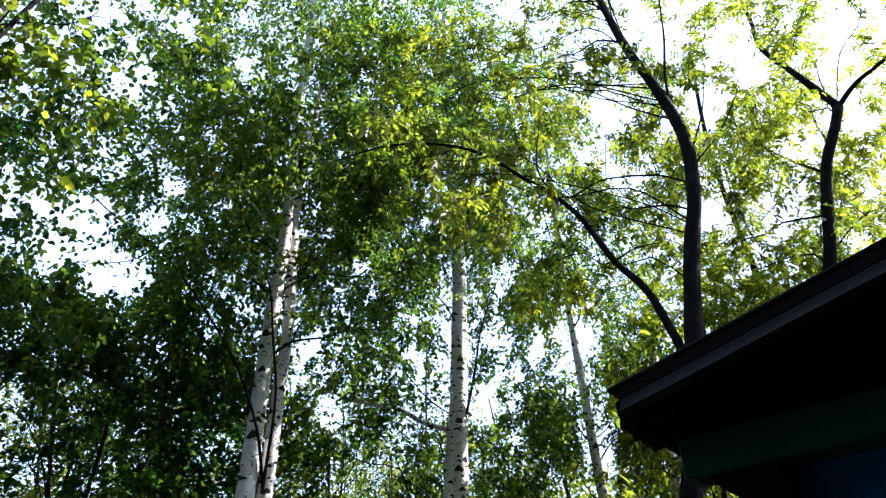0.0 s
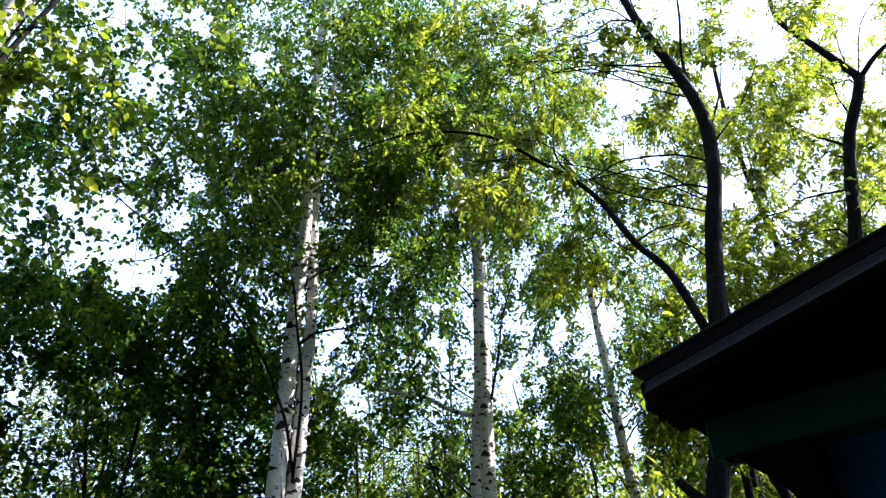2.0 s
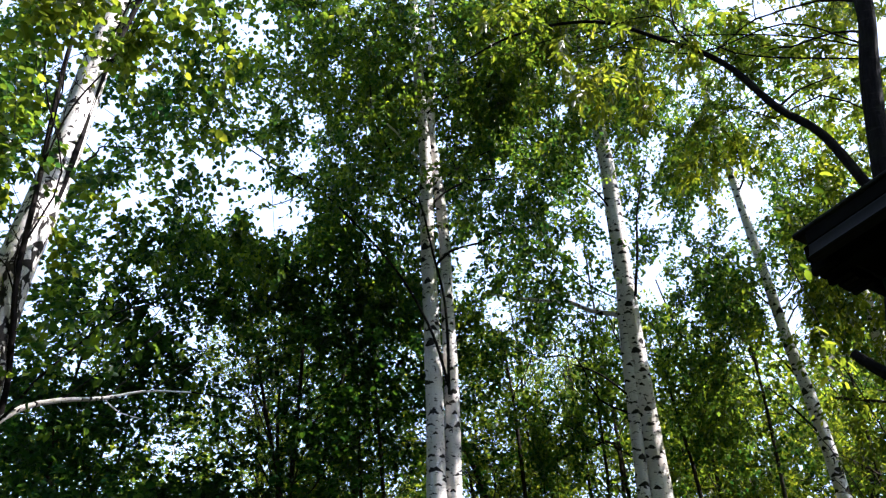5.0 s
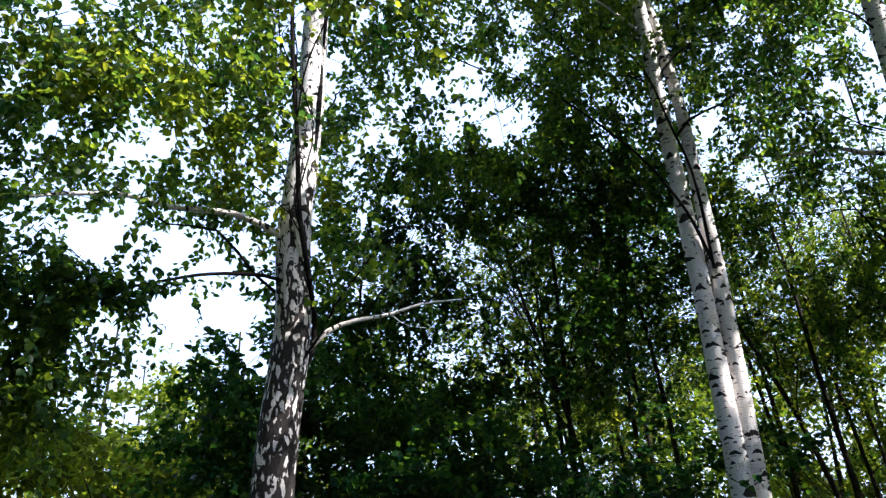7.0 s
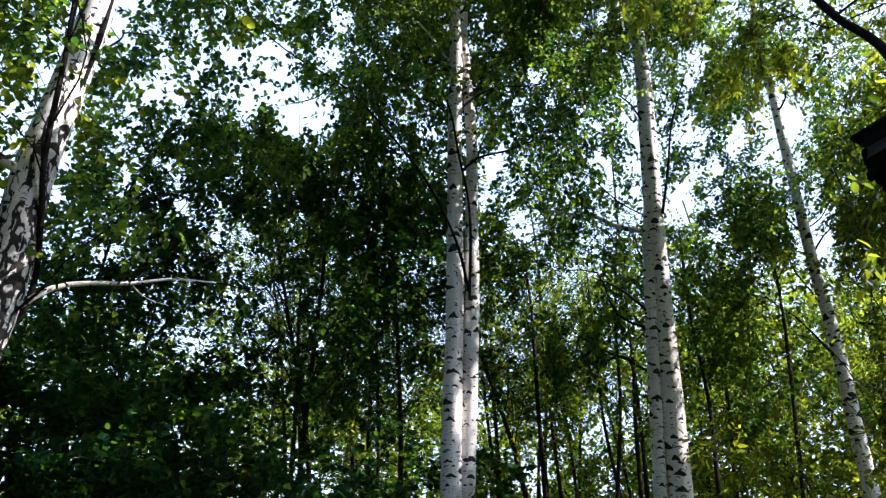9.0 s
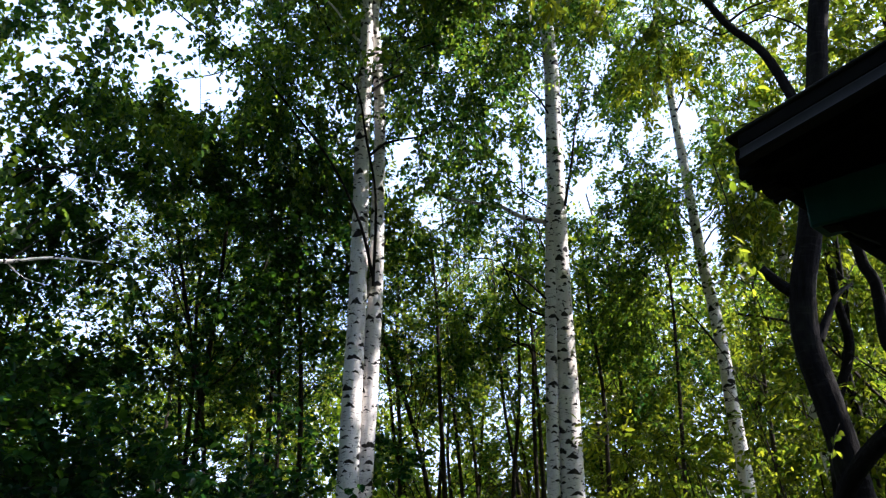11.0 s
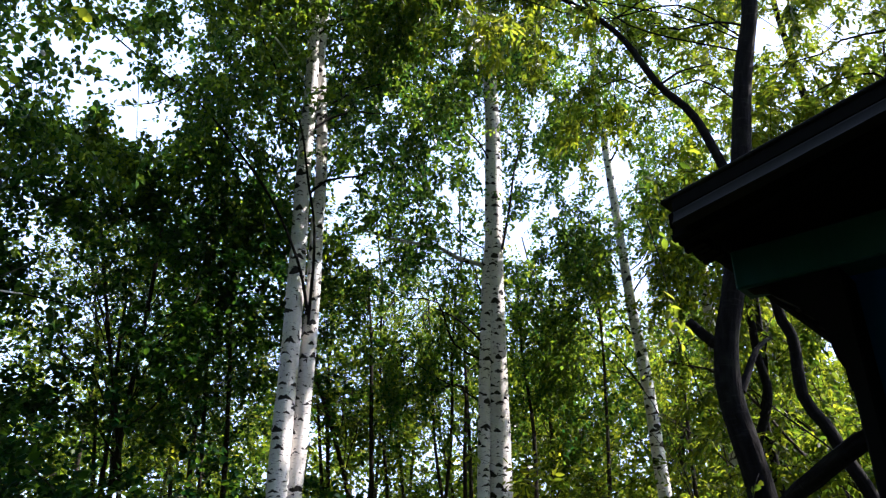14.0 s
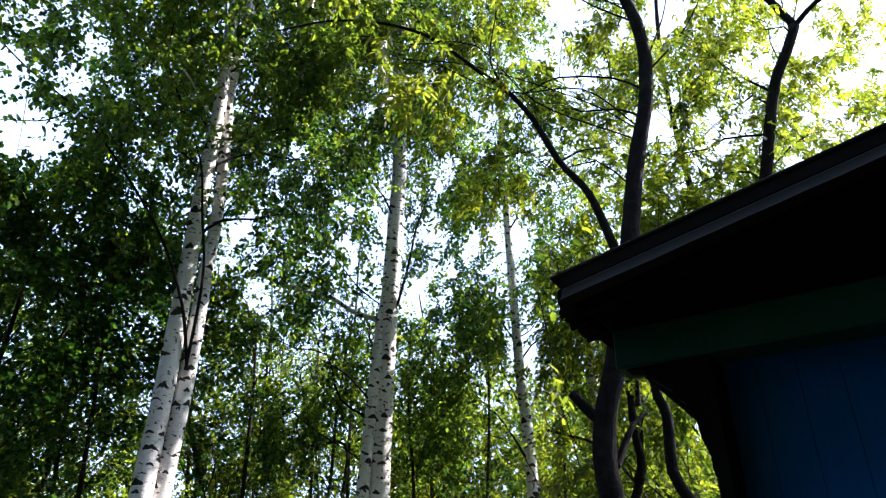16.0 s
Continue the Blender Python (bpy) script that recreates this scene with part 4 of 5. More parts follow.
FORKED = [(1.55, 3.76, 0.0), (1.52, 3.77, 1.4), (1.47, 3.78, 2.08), (1.42, 3.80, 2.45), (1.44, 3.79, 2.77), (1.52, 3.75, 3.1), (1.64, 3.66, 3.75), (1.75, 3.60, 4.43), (1.86, 3.54, 4.94), (1.90, 3.52, 5.49),
          (1.81, 3.54, 6.06), (1.68, 3.60, 6.67), (1.56, 3.65, 7.5), (1.4, 3.7, 9.0)]
forked = grey_tree((1.55, 3.76), "dark forked maple with one limb arching over the yard", [(FORKED, 0.085, 0.022)], [
    ([(1.60, 3.70, 3.75), (1.48, 3.79, 4.29), (1.31, 3.85, 4.59), (1.14, 3.89, 5.0), (0.97, 3.93, 5.27), (0.77, 3.97, 5.48), (0.37, 4.01, 5.84), (-0.06, 4.02, 5.95), (-0.44, 3.99, 5.87), (-0.79, 3.92, 5.64)], 0.031, 0.006),
    ([(1.42, 3.80, 2.74), (1.34, 3.83, 2.83), (1.27, 3.85, 2.92)], 0.034, 0.026),
    ([(1.90, 3.54, 5.45), (1.92, 3.60, 6.2), (2.0, 3.55, 6.8), (2.06, 3.53, 7.4)], 0.016, 0.006),
    ([(1.90, 3.52, 5.3), (2.08, 3.5, 5.75), (2.2, 3.5, 6.2)], 0.009, 0.003),
    ([(1.90, 3.52, 5.2), (2.15, 3.4, 5.5), (2.35, 3.3, 5.9)], 0.008, 0.003),
    ([(0.97, 3.93, 5.27), (0.85, 3.95, 5.6), (0.9, 3.9, 6.1)], 0.010, 0.004),
    ([(1.31, 3.85, 4.59), (1.5, 3.9, 4.75), (1.7, 3.9, 4.8)], 0.010, 0.004),
    ([(0.37, 4.01, 5.84), (0.25, 4.05, 6.1), (0.1, 4.1, 6.3)], 0.009, 0.003),
    ([(1.47, 3.78, 2.5), (1.62, 3.85, 2.75), (1.75, 3.95, 2.85)], 0.024, 0.010)],
    53, [((-0.3, 4.3, 6.1), (0.8, 0.4, 0.45), 17), ((0.6, 4.2, 6.5), (1.0, 0.6, 0.8), 56), ((1.4, 4.2, 7.4), (1.1, 0.7, 1.0), 50), ((1.2, 4.6, 5.3), (0.5, 0.3, 0.5), 28),
         # (0.0, 2.5, 8.7) and (0.7, 2.75, 7.7): unseen leaves added overhead to block the sun
         ((2.3, 3.8, 6.2), (0.6, 0.6, 0.8), 30), ((0.2, 4.4, 8.2), (1.4, 0.9, 0.8), 26), ((0.0, 2.5, 8.7), (1.3, 0.8, 0.9), 60), ((0.7, 2.75, 7.7), (0.8, 0.5, 0.6), 35), ((1.0, 4.6, 6.6), (0.6, 0.4, 0.9), 46), ((0.7, 4.7, 7.9), (0.9, 0.5, 0.7), 46), ((-0.4, 4.7, 7.0), (0.8, 0.4, 0.8), 40)], leaf=YOUNG_LEAF)
crown(forked, [((1.05, 3.3, 3.3), (0.22, 0.22, 0.3), 2), ((0.9, 2.85, 3.05), (0.12, 0.12, 0.28), 3)], 57, YOUNG_LEAF, GREY_BARK, 0.046, aspect=0.5, gaps=False, reach=0.45, sprays=6, per=6, spray_len=0.2, droop=0.6, hang=0.5, fine=2)
crown(forked, [((1.47, 3.70, 2.1), (0.05, 0.05, 0.5), 2)], 58, YOUNG_LEAF, GREY_BARK, 0.045, aspect=0.6, gaps=False, reach=0.3, sprays=4, per=5, spray_len=0.15)

# small bunches hanging from the arching limb, in yellower leaf colour to look sunlit
BUNCHES = ((0.11, 3.85, 5.65), (-0.42, 3.86, 5.88), (0.28, 3.89, 5.21), (0.91, 3.82, 6.50), (0.59, 3.87, 6.45), (1.00, 3.90, 5.61), (0.00, 4.30, 7.77), (-0.35, 4.28, 7.24), (-0.85, 4.40, 7.93), (-1.51, 4.42, 8.25))
crown(forked, [(q, (0.16, 0.14, 0.12), 6) for q in BUNCHES], 54, ASH_LEAF, GREY_BARK, 0.075, aspect=0.42, reach=0.22, sprays=6, per=7, spray_len=0.16, droop=0.5, hang=0.55, pinnate=True, fine=2)

CROOKED = [(2.55, 4.45, 0.0), (2.6, 4.4, 2.5), (2.85, 4.15, 4.2), (2.99, 4.01, 4.84), (3.08, 3.95, 5.26), (3.17, 3.88, 5.62), (3.28, 3.79, 5.89), (3.36, 3.73, 6.11)]
grey_tree((2.55, 4.45), "dark crooked maple rising behind the hut roof", [(CROOKED, 0.075, 0.04)], [
    ([(3.36, 3.73, 6.11), (3.23, 3.83, 6.63), (3.09, 3.94, 7.2), (3.10, 3.93, 7.74), (3.0, 4.0, 8.6)], 0.034, 0.010),
    ([(3.36, 3.73, 6.11), (3.50, 3.60, 6.26), (3.67, 3.44, 6.34), (4.0, 3.2, 6.6)], 0.024, 0.008),
    ([(3.15, 3.9, 5.5), (2.9, 4.0, 5.8), (2.7, 4.1, 6.2)], 0.012, 0.004)],
    59, [((3.1, 4.3, 6.6), (1.0, 0.8, 0.9), 60), ((3.6, 4.0, 7.8), (1.3, 1.0, 1.0), 70), ((2.5, 4.9, 5.2), (0.8, 0.6, 0.8), 60), ((3.6, 4.8, 5.6), (1.0, 0.7, 0.9), 80), ((2.3, 4.6, 7.4), (0.8, 0.7, 0.9), 75)])

TALL = [(3.4, 6.1, 0.0), (3.35, 6.0, 2.5), (3.45, 5.9, 5.0), (3.3, 5.8, 7.5), (3.4, 5.7, 9.5)]
grey_tree((3.4, 6.1), "tall ash-leaved maple with sunlit yellow leaves behind the hut", [(TALL, 0.06, 0.02)], [], 67,
          [((2.7, 6.0, 6.4), (0.9, 0.7, 0.9), 70), ((4.3, 5.4, 6.9), (1.1, 0.9, 1.0), 55), ((2.2, 5.6, 7.9), (0.9, 0.7, 0.8), 50), ((4.6, 5.3, 5.2), (1.0, 0.8, 0.8), 25), ((3.2, 6.0, 4.9), (0.9, 0.7, 0.7), 60), ((3.6, 5.4, 8.6), (1.3, 1.0, 0.9), 60)])

for spot, line, r in (((2.0, 4.95), [(1.80, 5.0, 0.0), (1.84, 4.95, 1.6), (1.89, 4.91, 2.24), (2.05, 4.85, 2.72), (2.03, 4.85, 3.1), (2.1, 4.9, 4.2)], 0.05),
                      ((2.3, 4.1), [(2.35, 4.05, 0.0), (2.25, 4.1, 1.7), (2.12, 4.15, 2.22), (2.06, 4.18, 2.41), (1.99, 4.22, 2.58), (2.00, 4.21, 2.93), (1.95, 4.23, 3.2), (2.0, 4.3, 4.4)], 0.055),
                      ((2.13, 5.14), [(2.2, 5.1, 0.0), (2.13, 5.14, 2.35), (2.12, 5.14, 2.67), (2.18, 5.12, 3.0), (2.3, 5.2, 4.6)], 0.04)):
    grey_tree(spot, "dark crooked maple stem with thin leaves behind the hut", [(line, r, r * 0.4)], [], 61 + int(r * 1000),
              [((line[-1][0] + 0.1, line[-1][1] + 0.4, 4.0), (0.7, 0.5, 0.8), 50), ((line[-1][0] + 0.3, line[-1][1] + 0.7, 2.6), (0.6, 0.5, 0.7), 36)], 0.050, leaf=YOUNG_LEAF)


# ---- understory: slim dark saplings ----
def sapling(x, y, lx, ly, h, seed, masses, leaf, size, aspect=0.8, label="slim dark sapling in leaf in the shade of the birches", **more):
    tree = thing("sapling", (x, y, 0.0), label, "sapling", "saplings under the birches")
    rng = random.Random(seed)
    line = [(x + lx * z + (rng.uniform(-0.06, 0.06) if z else 0), y + ly * z + (rng.uniform(-0.06, 0.06) if z else 0), z) for z in (0, h * 0.2, h * 0.4, h * 0.6, h * 0.8, h)]
    tube("trunk", line, rng.uniform(0.028, 0.045), 0.010, SAPLING_BARK, tree, 8, 0.2, 0.10, seed=seed)
    limbs_to(tree, line, masses, SAPLING_BARK, seed, 3, 0.010)
    crown(tree, masses, seed, leaf, SAPLING_BARK, size, aspect=aspect, **more)


SAPLINGS = ((-2.73, 7.59, -0.07, -0.03), (-2.96, 6.97, -0.19, -0.10), (-3.86, 8.21, -0.16, -0.09), (-3.84, 9.29, -0.03, -0.01), (-0.92, 9.04, -0.07, -0.01), (-0.85, 10.05, -0.06, -0.01),
            (-1.30, 9.00, -0.20, -0.04), (-0.69, 8.12, -0.30, -0.11), (0.01, 11.10, -0.14, -0.01), (0.08, 8.09, -0.04, 0.0), (0.70, 10.07, 0.01, 0.0), (2.01, 8.90, -0.21, 0.03), (-3.01, 8.02, -0.07, -0.03),
            (-4.09, 8.66, -0.10, -0.05), (-1.62, 8.90, -0.07, -0.01), (-1.32, 10.96, -0.04, 0.0), (-5.50, 5.94, 0.05, 0.05), (-5.06, 10.96, 0.10, 0.04))
_r = random.Random(5)
for i, (x, y, lx, ly) in enumerate(SAPLINGS):
    h = _r.uniform(5.0, 6.5)
    ms = [((x + lx * z + _r.uniform(-0.4, 0.4), y + ly * z + _r.uniform(-0.2, 0.5), z), (_r.uniform(0.7, 1.1), _r.uniform(0.5, 0.8), _r.uniform(0.4, 0.6)), round((9 if z < 3 else 28) * _r.uniform(0.8, 1.2))) for z in (2.2, 3.3, 3.9, 4.6, 5.3)]
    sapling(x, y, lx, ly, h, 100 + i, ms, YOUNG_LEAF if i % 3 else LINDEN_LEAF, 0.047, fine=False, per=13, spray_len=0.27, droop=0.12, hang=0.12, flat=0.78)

for i, (x, y, lx, ly) in enumerate(((-2.15, 6.4, -0.05, 0.0), (-0.75, 6.9, -0.09, 0.02), (-0.35, 7.3, 0.04, 0.0), (0.75, 7.4, -0.05, 0.03), (-1.8, 7.0, 0.03, 0.02), (1.15, 7.1, 0.06, 0.0), (-3.5, 6.9, -0.04, 0.0), (-0.1, 8.6, -0.1, 0.0))):
    sapling(x, y, lx, ly, _r.uniform(4.6, 5.6), 120 + i, [((x + lx * z, y + ly * z + 0.3, z), (0.6, 0.5, 0.4), n) for z, n in ((3.6, 5), (4.4, 12), (5.0, 14))], YOUNG_LEAF if i % 2 else LINDEN_LEAF, 0.049, fine=False, per=12, spray_len=0.25, droop=0.12, hang=0.12, flat=0.78)

bent = thing("sapling", (-0.05, 7.5, 0.0), "dark sapling bent sharply over at head height", "sapling", "saplings under the birches")
tube("trunk", [(-0.03, 7.5, 0.0), (-0.07, 7.49, 2.34), (-0.07, 7.49, 2.91), (-0.06, 7.49, 3.34), (-0.16, 7.48, 3.45), (-0.34, 7.48, 3.41), (-0.53, 7.46, 3.37), (-0.9, 7.4, 3.2)], 0.034, 0.012, SAPLING_BARK, bent, 8, 0.1, 0.1, seed=6)
for k in range(4):
    tube("twig", [(-0.3 - 0.15 * k, 7.48, 3.41 - 0.04 * k), (-0.36 - 0.17 * k, 7.45, 3.5), (-0.42 - 0.2 * k, 7.4, 3.62 - 0.05 * k)], 0.007, 0.002, SAPLING_BARK, bent, 5, 0.1, 0.1, seed=k)

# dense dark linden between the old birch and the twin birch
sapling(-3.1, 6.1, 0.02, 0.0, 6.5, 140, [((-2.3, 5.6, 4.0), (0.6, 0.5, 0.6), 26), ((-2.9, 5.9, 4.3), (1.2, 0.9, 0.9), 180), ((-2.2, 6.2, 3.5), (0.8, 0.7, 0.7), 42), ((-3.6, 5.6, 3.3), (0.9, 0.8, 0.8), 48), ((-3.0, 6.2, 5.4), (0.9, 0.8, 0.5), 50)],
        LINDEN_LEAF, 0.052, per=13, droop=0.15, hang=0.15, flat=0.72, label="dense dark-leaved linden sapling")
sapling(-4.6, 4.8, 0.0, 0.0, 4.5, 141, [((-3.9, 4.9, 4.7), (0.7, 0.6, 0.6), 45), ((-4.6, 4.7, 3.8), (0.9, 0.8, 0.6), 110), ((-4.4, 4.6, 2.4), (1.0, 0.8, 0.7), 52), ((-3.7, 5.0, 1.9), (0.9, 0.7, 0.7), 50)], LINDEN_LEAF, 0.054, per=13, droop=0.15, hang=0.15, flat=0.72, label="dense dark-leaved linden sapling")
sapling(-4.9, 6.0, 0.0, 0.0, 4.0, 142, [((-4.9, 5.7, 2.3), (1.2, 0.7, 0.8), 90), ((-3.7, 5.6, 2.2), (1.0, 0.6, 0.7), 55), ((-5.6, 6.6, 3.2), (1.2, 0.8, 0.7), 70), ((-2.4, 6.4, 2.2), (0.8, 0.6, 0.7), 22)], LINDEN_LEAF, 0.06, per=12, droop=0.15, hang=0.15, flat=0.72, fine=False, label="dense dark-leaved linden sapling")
sapling(2.6, 8.5, 0.0, 0.0, 5.0, 143, [((2.5, 8.3, 3.0), (0.9, 0.5, 1.0), 75), ((1.9, 8.1, 2.2), (0.7, 0.5, 0.7), 55), ((2.3, 8.3, 4.3), (0.8, 0.5, 0.7), 50), ((3.0, 8.3, 2.0), (0.6, 0.5, 0.6), 40)], YOUNG_LEAF, 0.055, 0.45,
        "young ash-leaved maple in the shade of the birches", sprays=12, per=7, fine=False, spray_len=0.17, droop=0.25, hang=0.32, pinnate=True)
# sunlit ash-leaved maples on the right
for i, (x, y, k) in enumerate(((1.0, 9.0, 120), (2.7, 9.3, 110), (3.6, 8.2, 90), (4.6, 8.0, 90), (3.0, 10.4, 110), (3.9, 6.6, 60))):
    # the fifth takes the dark linden leaf, its colour in place of shade
    sapling(x, y, 0.0, 0.0, 5.2, 150 + i, [((x, y, 3.1), (0.9, 0.7, 0.8), k), ((x - 0.2, y, 4.3), (0.8, 0.6, 0.6), k // 2), ((x, y, 1.9), (0.9, 0.7, 0.6), k // 2)], LINDEN_LEAF if i == 4 else YOUNG_LEAF, 0.056, 0.45,
            "young ash-leaved maple with sunlit green leaves", sprays=12, per=7, fine=False, spray_len=0.17, droop=0.25, hang=0.32, pinnate=True)


# ---- dead wood ----
def dead_branch(line, r, label):
    ob = thing("dead_branch", line[-1][:2] + (0.0,), label, "branch", "dead branches in the thicket")
    foot = line[-1][:2] + (0.0,)
    tube("stick", [*line, ((line[-1][0] + foot[0]) / 2 + 0.05, (line[-1][1] + foot[1]) / 2, line[-1][2] * 0.5), foot], r * 0.5, r, SAPLING_BARK, ob, 6, 0.15, 0.12, seed=r * 300)
    rng = random.Random(int(r * 9000))
    for a, b in zip(line, line[1:]):
        m = Vector(a).lerp(Vector(b), 0.5)
        tube("twig", [m, m + Vector((rng.uniform(-0.2, 0.2), rng.uniform(-0.1, 0.1), 0.15)), m + Vector((rng.uniform(-0.45, 0.45), rng.uniform(-0.2, 0.2), rng.uniform(0.15, 0.4)))], r * 0.35, 0.002, SAPLING_BARK, ob, 5, 0.15, 0.1)


dead_branch([(1.56, 5.48, 3.14), (1.98, 5.34, 2.97), (2.33, 5.19, 2.42), (2.63, 5.05, 1.9)], 0.020, "bare dark dead branch leaning in the thicket")
dead_branch([(2.15, 5.93, 3.5), (2.48, 5.79, 2.9), (2.86, 5.6, 2.3)], 0.016, "thin bare dead branch leaning in the thicket")
dead_branch([(1.7, 6.3, 2.9), (2.0, 6.25, 2.65), (2.4, 6.1, 2.1)], 0.012, "thin bare dead branch leaning in the thicket")


lean = thing("dead_branch", (1.15, 3.75, 0.0), "thick black fallen limb propped behind the hut corner", "branch", "dead branches in the thicket")
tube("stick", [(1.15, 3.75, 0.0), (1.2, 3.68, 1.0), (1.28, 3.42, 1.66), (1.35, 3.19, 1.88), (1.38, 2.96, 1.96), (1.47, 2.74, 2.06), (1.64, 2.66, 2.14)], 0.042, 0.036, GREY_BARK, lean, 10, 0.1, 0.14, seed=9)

_d = random.Random(31)
for i in range(9):
    x, y, z = _d.uniform(1.0, 2.6), _d.uniform(5.2, 6.6), _d.uniform(2.7, 3.6)
    w = _d.uniform(0.25, 0.5)
    dead_branch([(x, y, z), (x + w * 0.6, y - 0.1, z - _d.uniform(0.1, 0.3)), (x + w, y - 0.15, z - _d.uniform(0.5, 0.8)), (x + w * 1.3, y - 0.2, z - 1.1)], _d.uniform(0.006, 0.011), "thin bare dead branch leaning in the thicket")


# ---- shrubs ----
def shrub(x, y, label, masses, seed, leaf, size, **more):
    bush = thing("shrub", (x, y, 0.0), label, "shrub", "shrubs at the edge of the yard")
    rng = random.Random(seed)
    for c, rad, _ in masses:
        for _i in range(3):
            top = (c[0] + rng.uniform(-0.5, 0.5) * rad[0], c[1] + rng.uniform(-0.5, 0.5) * rad[1], c[2] + rng.uniform(0, 0.35) * rad[2])
            tube("stem", [(x + rng.uniform(-0.1, 0.1), y + rng.uniform(-0.1, 0.1), 0.0), ((x + top[0]) / 2, (y + top[1]) / 2, top[2] * 0.6), top], 0.014, 0.004, SAPLING_BARK, bush, 6, 0.2, 0.05, seed=rng.random() * 5)
    crown(bush, masses, seed, leaf, SAPLING_BARK, size, gaps=False, **more)
    return bush


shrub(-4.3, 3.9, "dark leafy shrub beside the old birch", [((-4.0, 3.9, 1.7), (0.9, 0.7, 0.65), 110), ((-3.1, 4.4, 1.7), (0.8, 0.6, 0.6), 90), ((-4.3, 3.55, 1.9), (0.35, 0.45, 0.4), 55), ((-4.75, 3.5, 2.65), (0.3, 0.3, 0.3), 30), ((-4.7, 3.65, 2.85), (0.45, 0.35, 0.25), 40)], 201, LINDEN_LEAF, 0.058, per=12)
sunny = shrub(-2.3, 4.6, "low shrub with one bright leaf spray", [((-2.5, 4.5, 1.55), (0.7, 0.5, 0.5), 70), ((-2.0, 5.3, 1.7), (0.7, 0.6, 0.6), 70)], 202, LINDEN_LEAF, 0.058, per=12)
# one spray in the brighter maple leaf colour, standing in for sunlight on it
crown(sunny, [((-2.93, 4.74, 2.12), (0.03, 0.03, 0.02), 2)], 206, ASH_LEAF, SAPLING_BARK, 0.12, aspect=0.55, gaps=False, reach=0.12, sprays=3, per=3, spray_len=0.08)
shrub(-5.6, 2.4, "leafy shrub in front of the fence", [((-5.8, 2.8, 1.1), (0.8, 0.8, 0.4), 50), ((-6.4, 1.9, 1.2), (0.8, 0.8, 0.5), 50)], 203, ASH_LEAF, 0.07, aspect=0.6)
shrub(1.3, 5.4, "sunlit shrub with narrow yellow-green leaves", [((0.95, 5.6, 1.9), (0.45, 0.4, 0.35), 26), ((1.6, 5.6, 1.6), (0.7, 0.5, 0.4), 34)], 204, YOUNG_LEAF, 0.065, aspect=0.42, pinnate=True, per=7, sprays=10, spray_len=0.18)


shrub(-8.6, 5.2, "sunlit yellow-green shrub behind the fence", [((-8.4, 5.2, 2.6), (1.0, 0.7, 0.5), 120), ((-9.6, 3.6, 2.2), (1.2, 0.9, 0.6), 100), ((-9.4, 5.8, 3.0), (1.0, 0.8, 0.8), 90), ((-8.34, 3.40, 2.55), (0.6, 0.6, 0.35), 26), ((-8.15, 3.84, 2.68), (0.6, 0.6, 0.35), 26), ((-8.32, 3.45, 2.20), (0.6, 0.6, 0.35), 26), ((-7.99, 4.15, 2.19), (0.6, 0.6, 0.35), 26)], 205, ASH_LEAF, 0.10, aspect=0.6, fine=False)


shrub(-1.0, 12.2, "sunlit golden-green shrub beyond the saplings", [((-1.6, 12.0, 2.6), (0.9, 0.5, 0.6), 60), ((0.0, 12.3, 2.6), (0.9, 0.5, 0.7), 50), ((1.3, 12.4, 2.7), (0.7, 0.5, 0.6), 34), ((-2.4, 12.0, 2.4), (0.7, 0.5, 0.5), 30)], 207, FAR_LEAF, 0.085, aspect=0.7, fine=False)


# ---- fence far left ----
def fence():
    f = thing("fence", (-8.2, 3.4, 0.0), "old fence of weathered grey stakes overgrown by shrubs", "fence")
    rng = random.Random(8)
    for i in range(14):
        s = i / 13
        x, y = -1.6 + 2.6 * s, -1.9 + 4.0 * s
        h = 2.1 + rng.uniform(-0.08, 0.08)
        bm = bmesh.new()
        bmesh.ops.create_cone(bm, cap_ends=True, segments=8, radius1=0.045, radius2=0.04, depth=h)
        for v in bm.verts:
            top = v.co.z > 0
            v.co += Vector((x + (0.03 * rng.random() if top else 0), y, h / 2 + (rng.uniform(-0.03, 0.03) if top else 0)))
        part("stake", bm, PALE_WOOD, f)
    for z in (0.6, 1.7):
        tube("rail", [(-9.8, 1.5, z), (-8.5, 3.5, z + 0.03), (-7.2, 5.5, z)], 0.03, 0.028, PALE_WOOD, f, 6, 0.4)


fence()


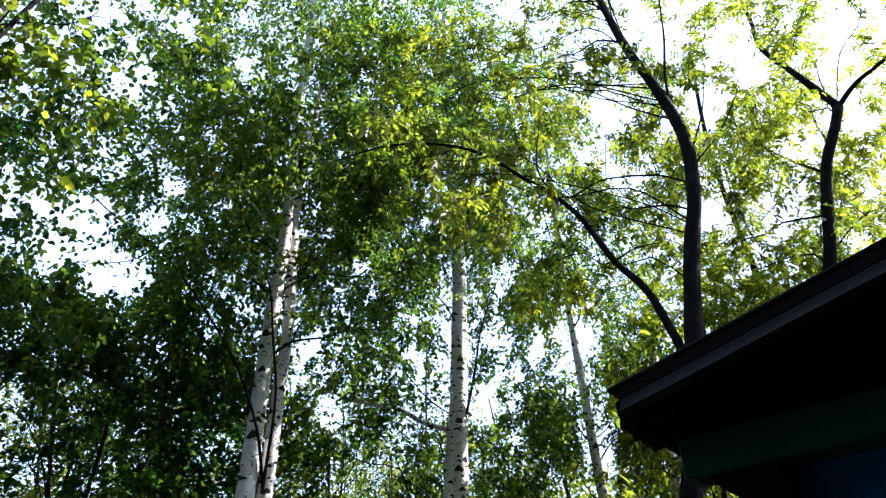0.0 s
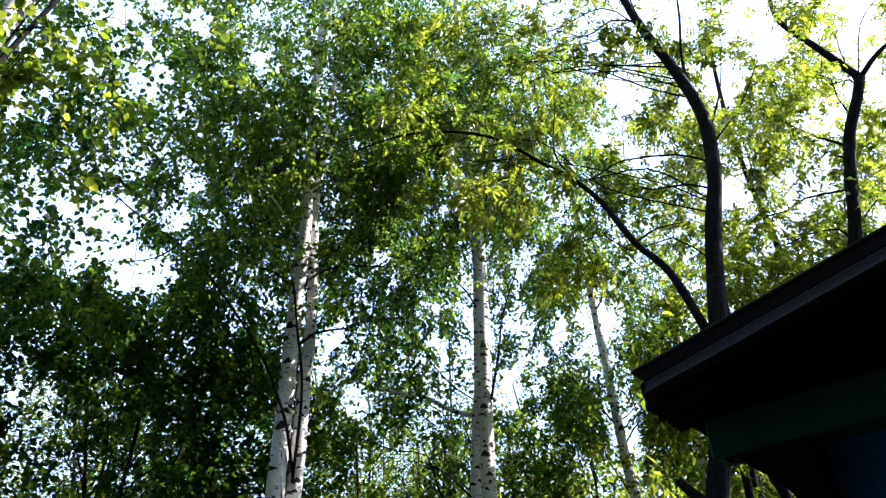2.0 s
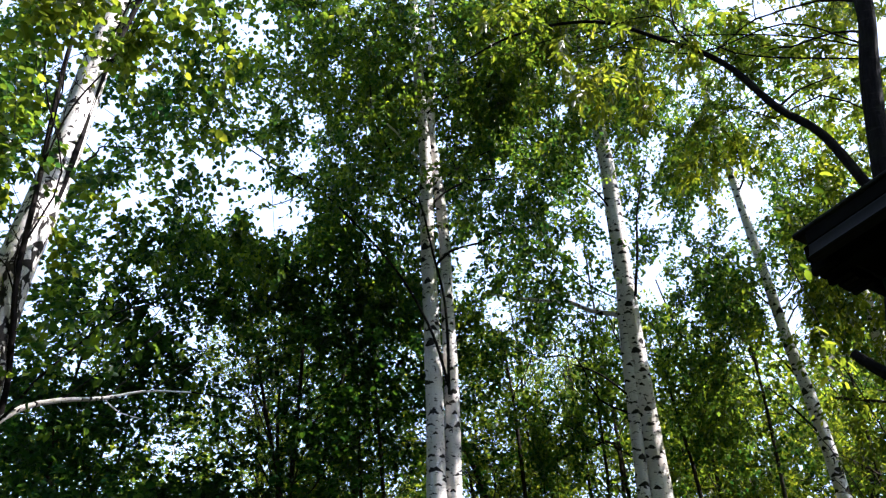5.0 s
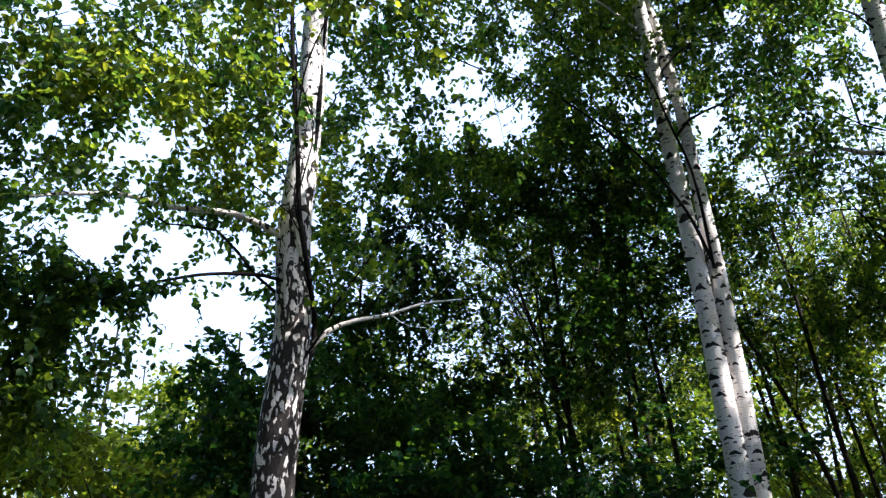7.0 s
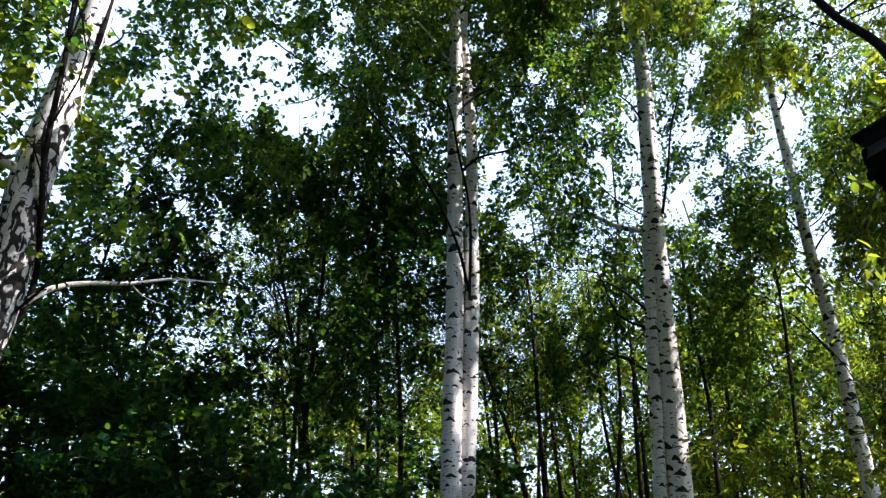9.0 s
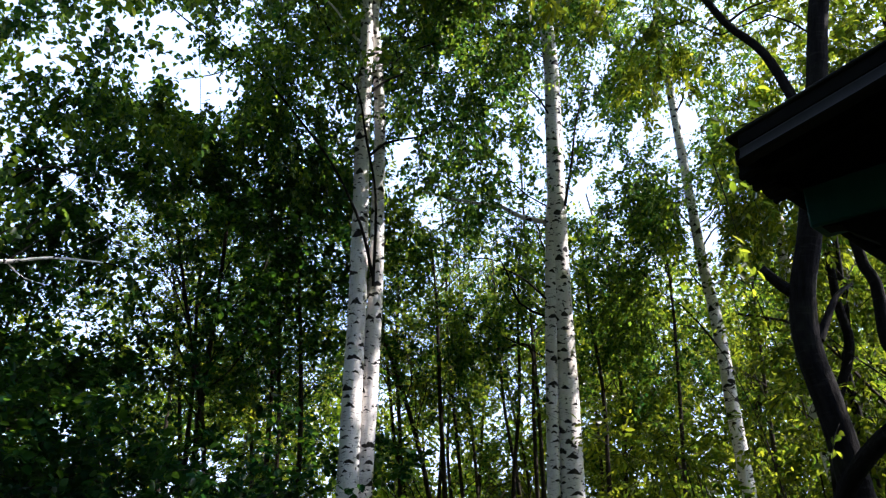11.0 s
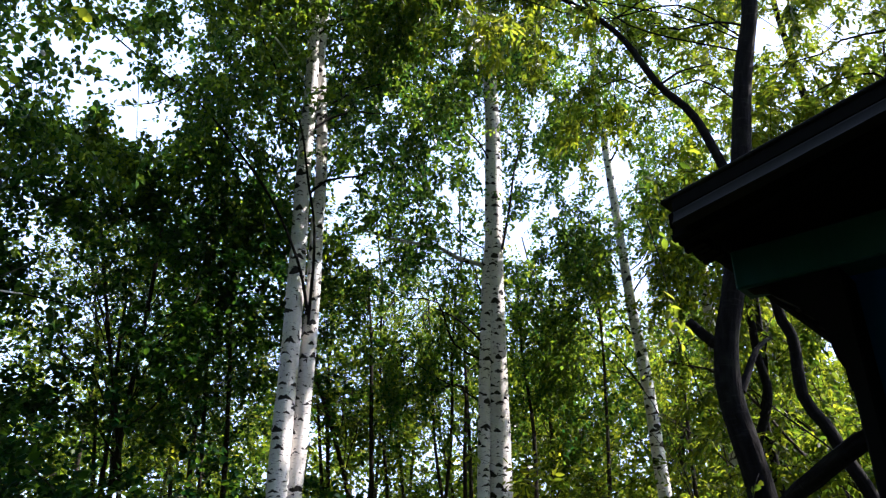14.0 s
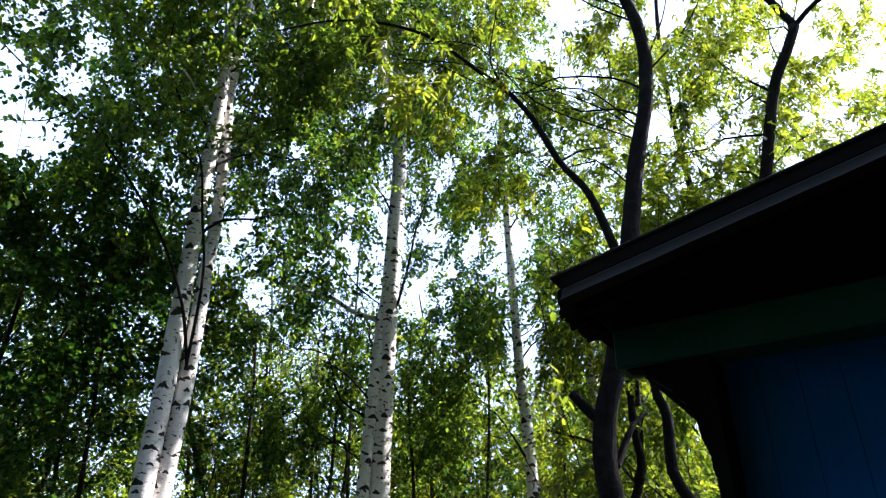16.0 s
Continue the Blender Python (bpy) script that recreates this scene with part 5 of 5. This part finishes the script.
# ---- far woods ----
def far_woods():
    rng = np.random.default_rng(77)
    masses = []
    for i in range(135):
        az = rng.uniform(-1.45, 1.05)
        d = rng.uniform(12.5, 22)
        z = rng.uniform(0.6, 1.6 + d * 0.22)
        masses.append(((d * math.sin(az), d * math.cos(az), z), (rng.uniform(1.0, 1.8), rng.uniform(0.8, 1.4), rng.uniform(0.7, 1.2)), int(rng.integers(14, 26))))
    for i in range(45):
        az, d = rng.uniform(0.0, 0.55), rng.uniform(11.5, 16)
        masses.append(((d * math.sin(az), d * math.cos(az), rng.uniform(1.0, 5.5)), (1.2, 1.0, 0.8), 22))
    woods = thing("woodland", (0.0, 16.0, 0.0), "sunlit birch and maple woods beyond the yard, with unseen leaves added behind to block skylight", "woods", kind="stuff")
    v, f, ends = foliage(masses, rng, 0.12, 0.75, 8, 8, 1.0, 0.3, 0.3, False, True, 0.45, clump=2.0)
    leaf_mesh("crown", v, f, FAR_LEAF, woods)
    twig_mesh("twigwork", ends, SAPLING_BARK, woods, 0.006)
    for i in range(60):
        az, d = rng.uniform(-1.45, 1.05), rng.uniform(11, 20)
        x, y = d * math.sin(az), d * math.cos(az)
        h = rng.uniform(3.5, 6)
        lean = rng.uniform(-0.08, 0.08)
        # shortened until its top stays out of the gaps in the camera's view
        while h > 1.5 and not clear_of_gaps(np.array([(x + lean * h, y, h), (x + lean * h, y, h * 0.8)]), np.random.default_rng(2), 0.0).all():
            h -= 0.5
        tube("trunk", [(x, y, 0), (x + lean * h * 0.5, y, h * 0.5), (x + lean * h, y, h)], rng.uniform(0.03, 0.07), 0.015, BIRCH_BARK if i % 6 == 0 else SAPLING_BARK, woods, 6, 0.8, 0.05, seed=i)
    # unseen leaf masses added round the yard, behind and beside the hut, to block skylight
    masses = []
    for i in range(300):
        az = rng.uniform(1.85, 2 * math.pi - 2.15)
        d = rng.uniform(6.0, 11)
        masses.append(((d * math.sin(az), d * math.cos(az), max(0.8, 1.2 + d * math.tan(rng.uniform(0.0, 0.98)))), (1.6, 1.6, 1.2), 15))
    v, f, ends = foliage(masses, rng, 0.6, 0.75, 5, 7, 1.2, 0.3, 0.3, False, False, 0.6, clump=2.0)
    leaf_mesh("crown", v, f, BIRCH_LEAF, woods)
    # smaller unseen leaves added on the left, closing the remaining opening to skylight
    masses = []
    for i in range(45):
        az, d = rng.uniform(-2.15, -1.62), rng.uniform(9.5, 13)
        masses.append(((d * math.sin(az), d * math.cos(az), max(0.8, 1.2 + d * math.tan(rng.uniform(0.0, 0.85)))), (1.4, 1.4, 1.1), 16))
    v, f, ends = foliage(masses, rng, 0.30, 0.75, 6, 8, 1.0, 0.3, 0.3, False, False, 0.5, clump=2.0)
    leaf_mesh("crown", v, f, BIRCH_LEAF, woods)


far_woods()
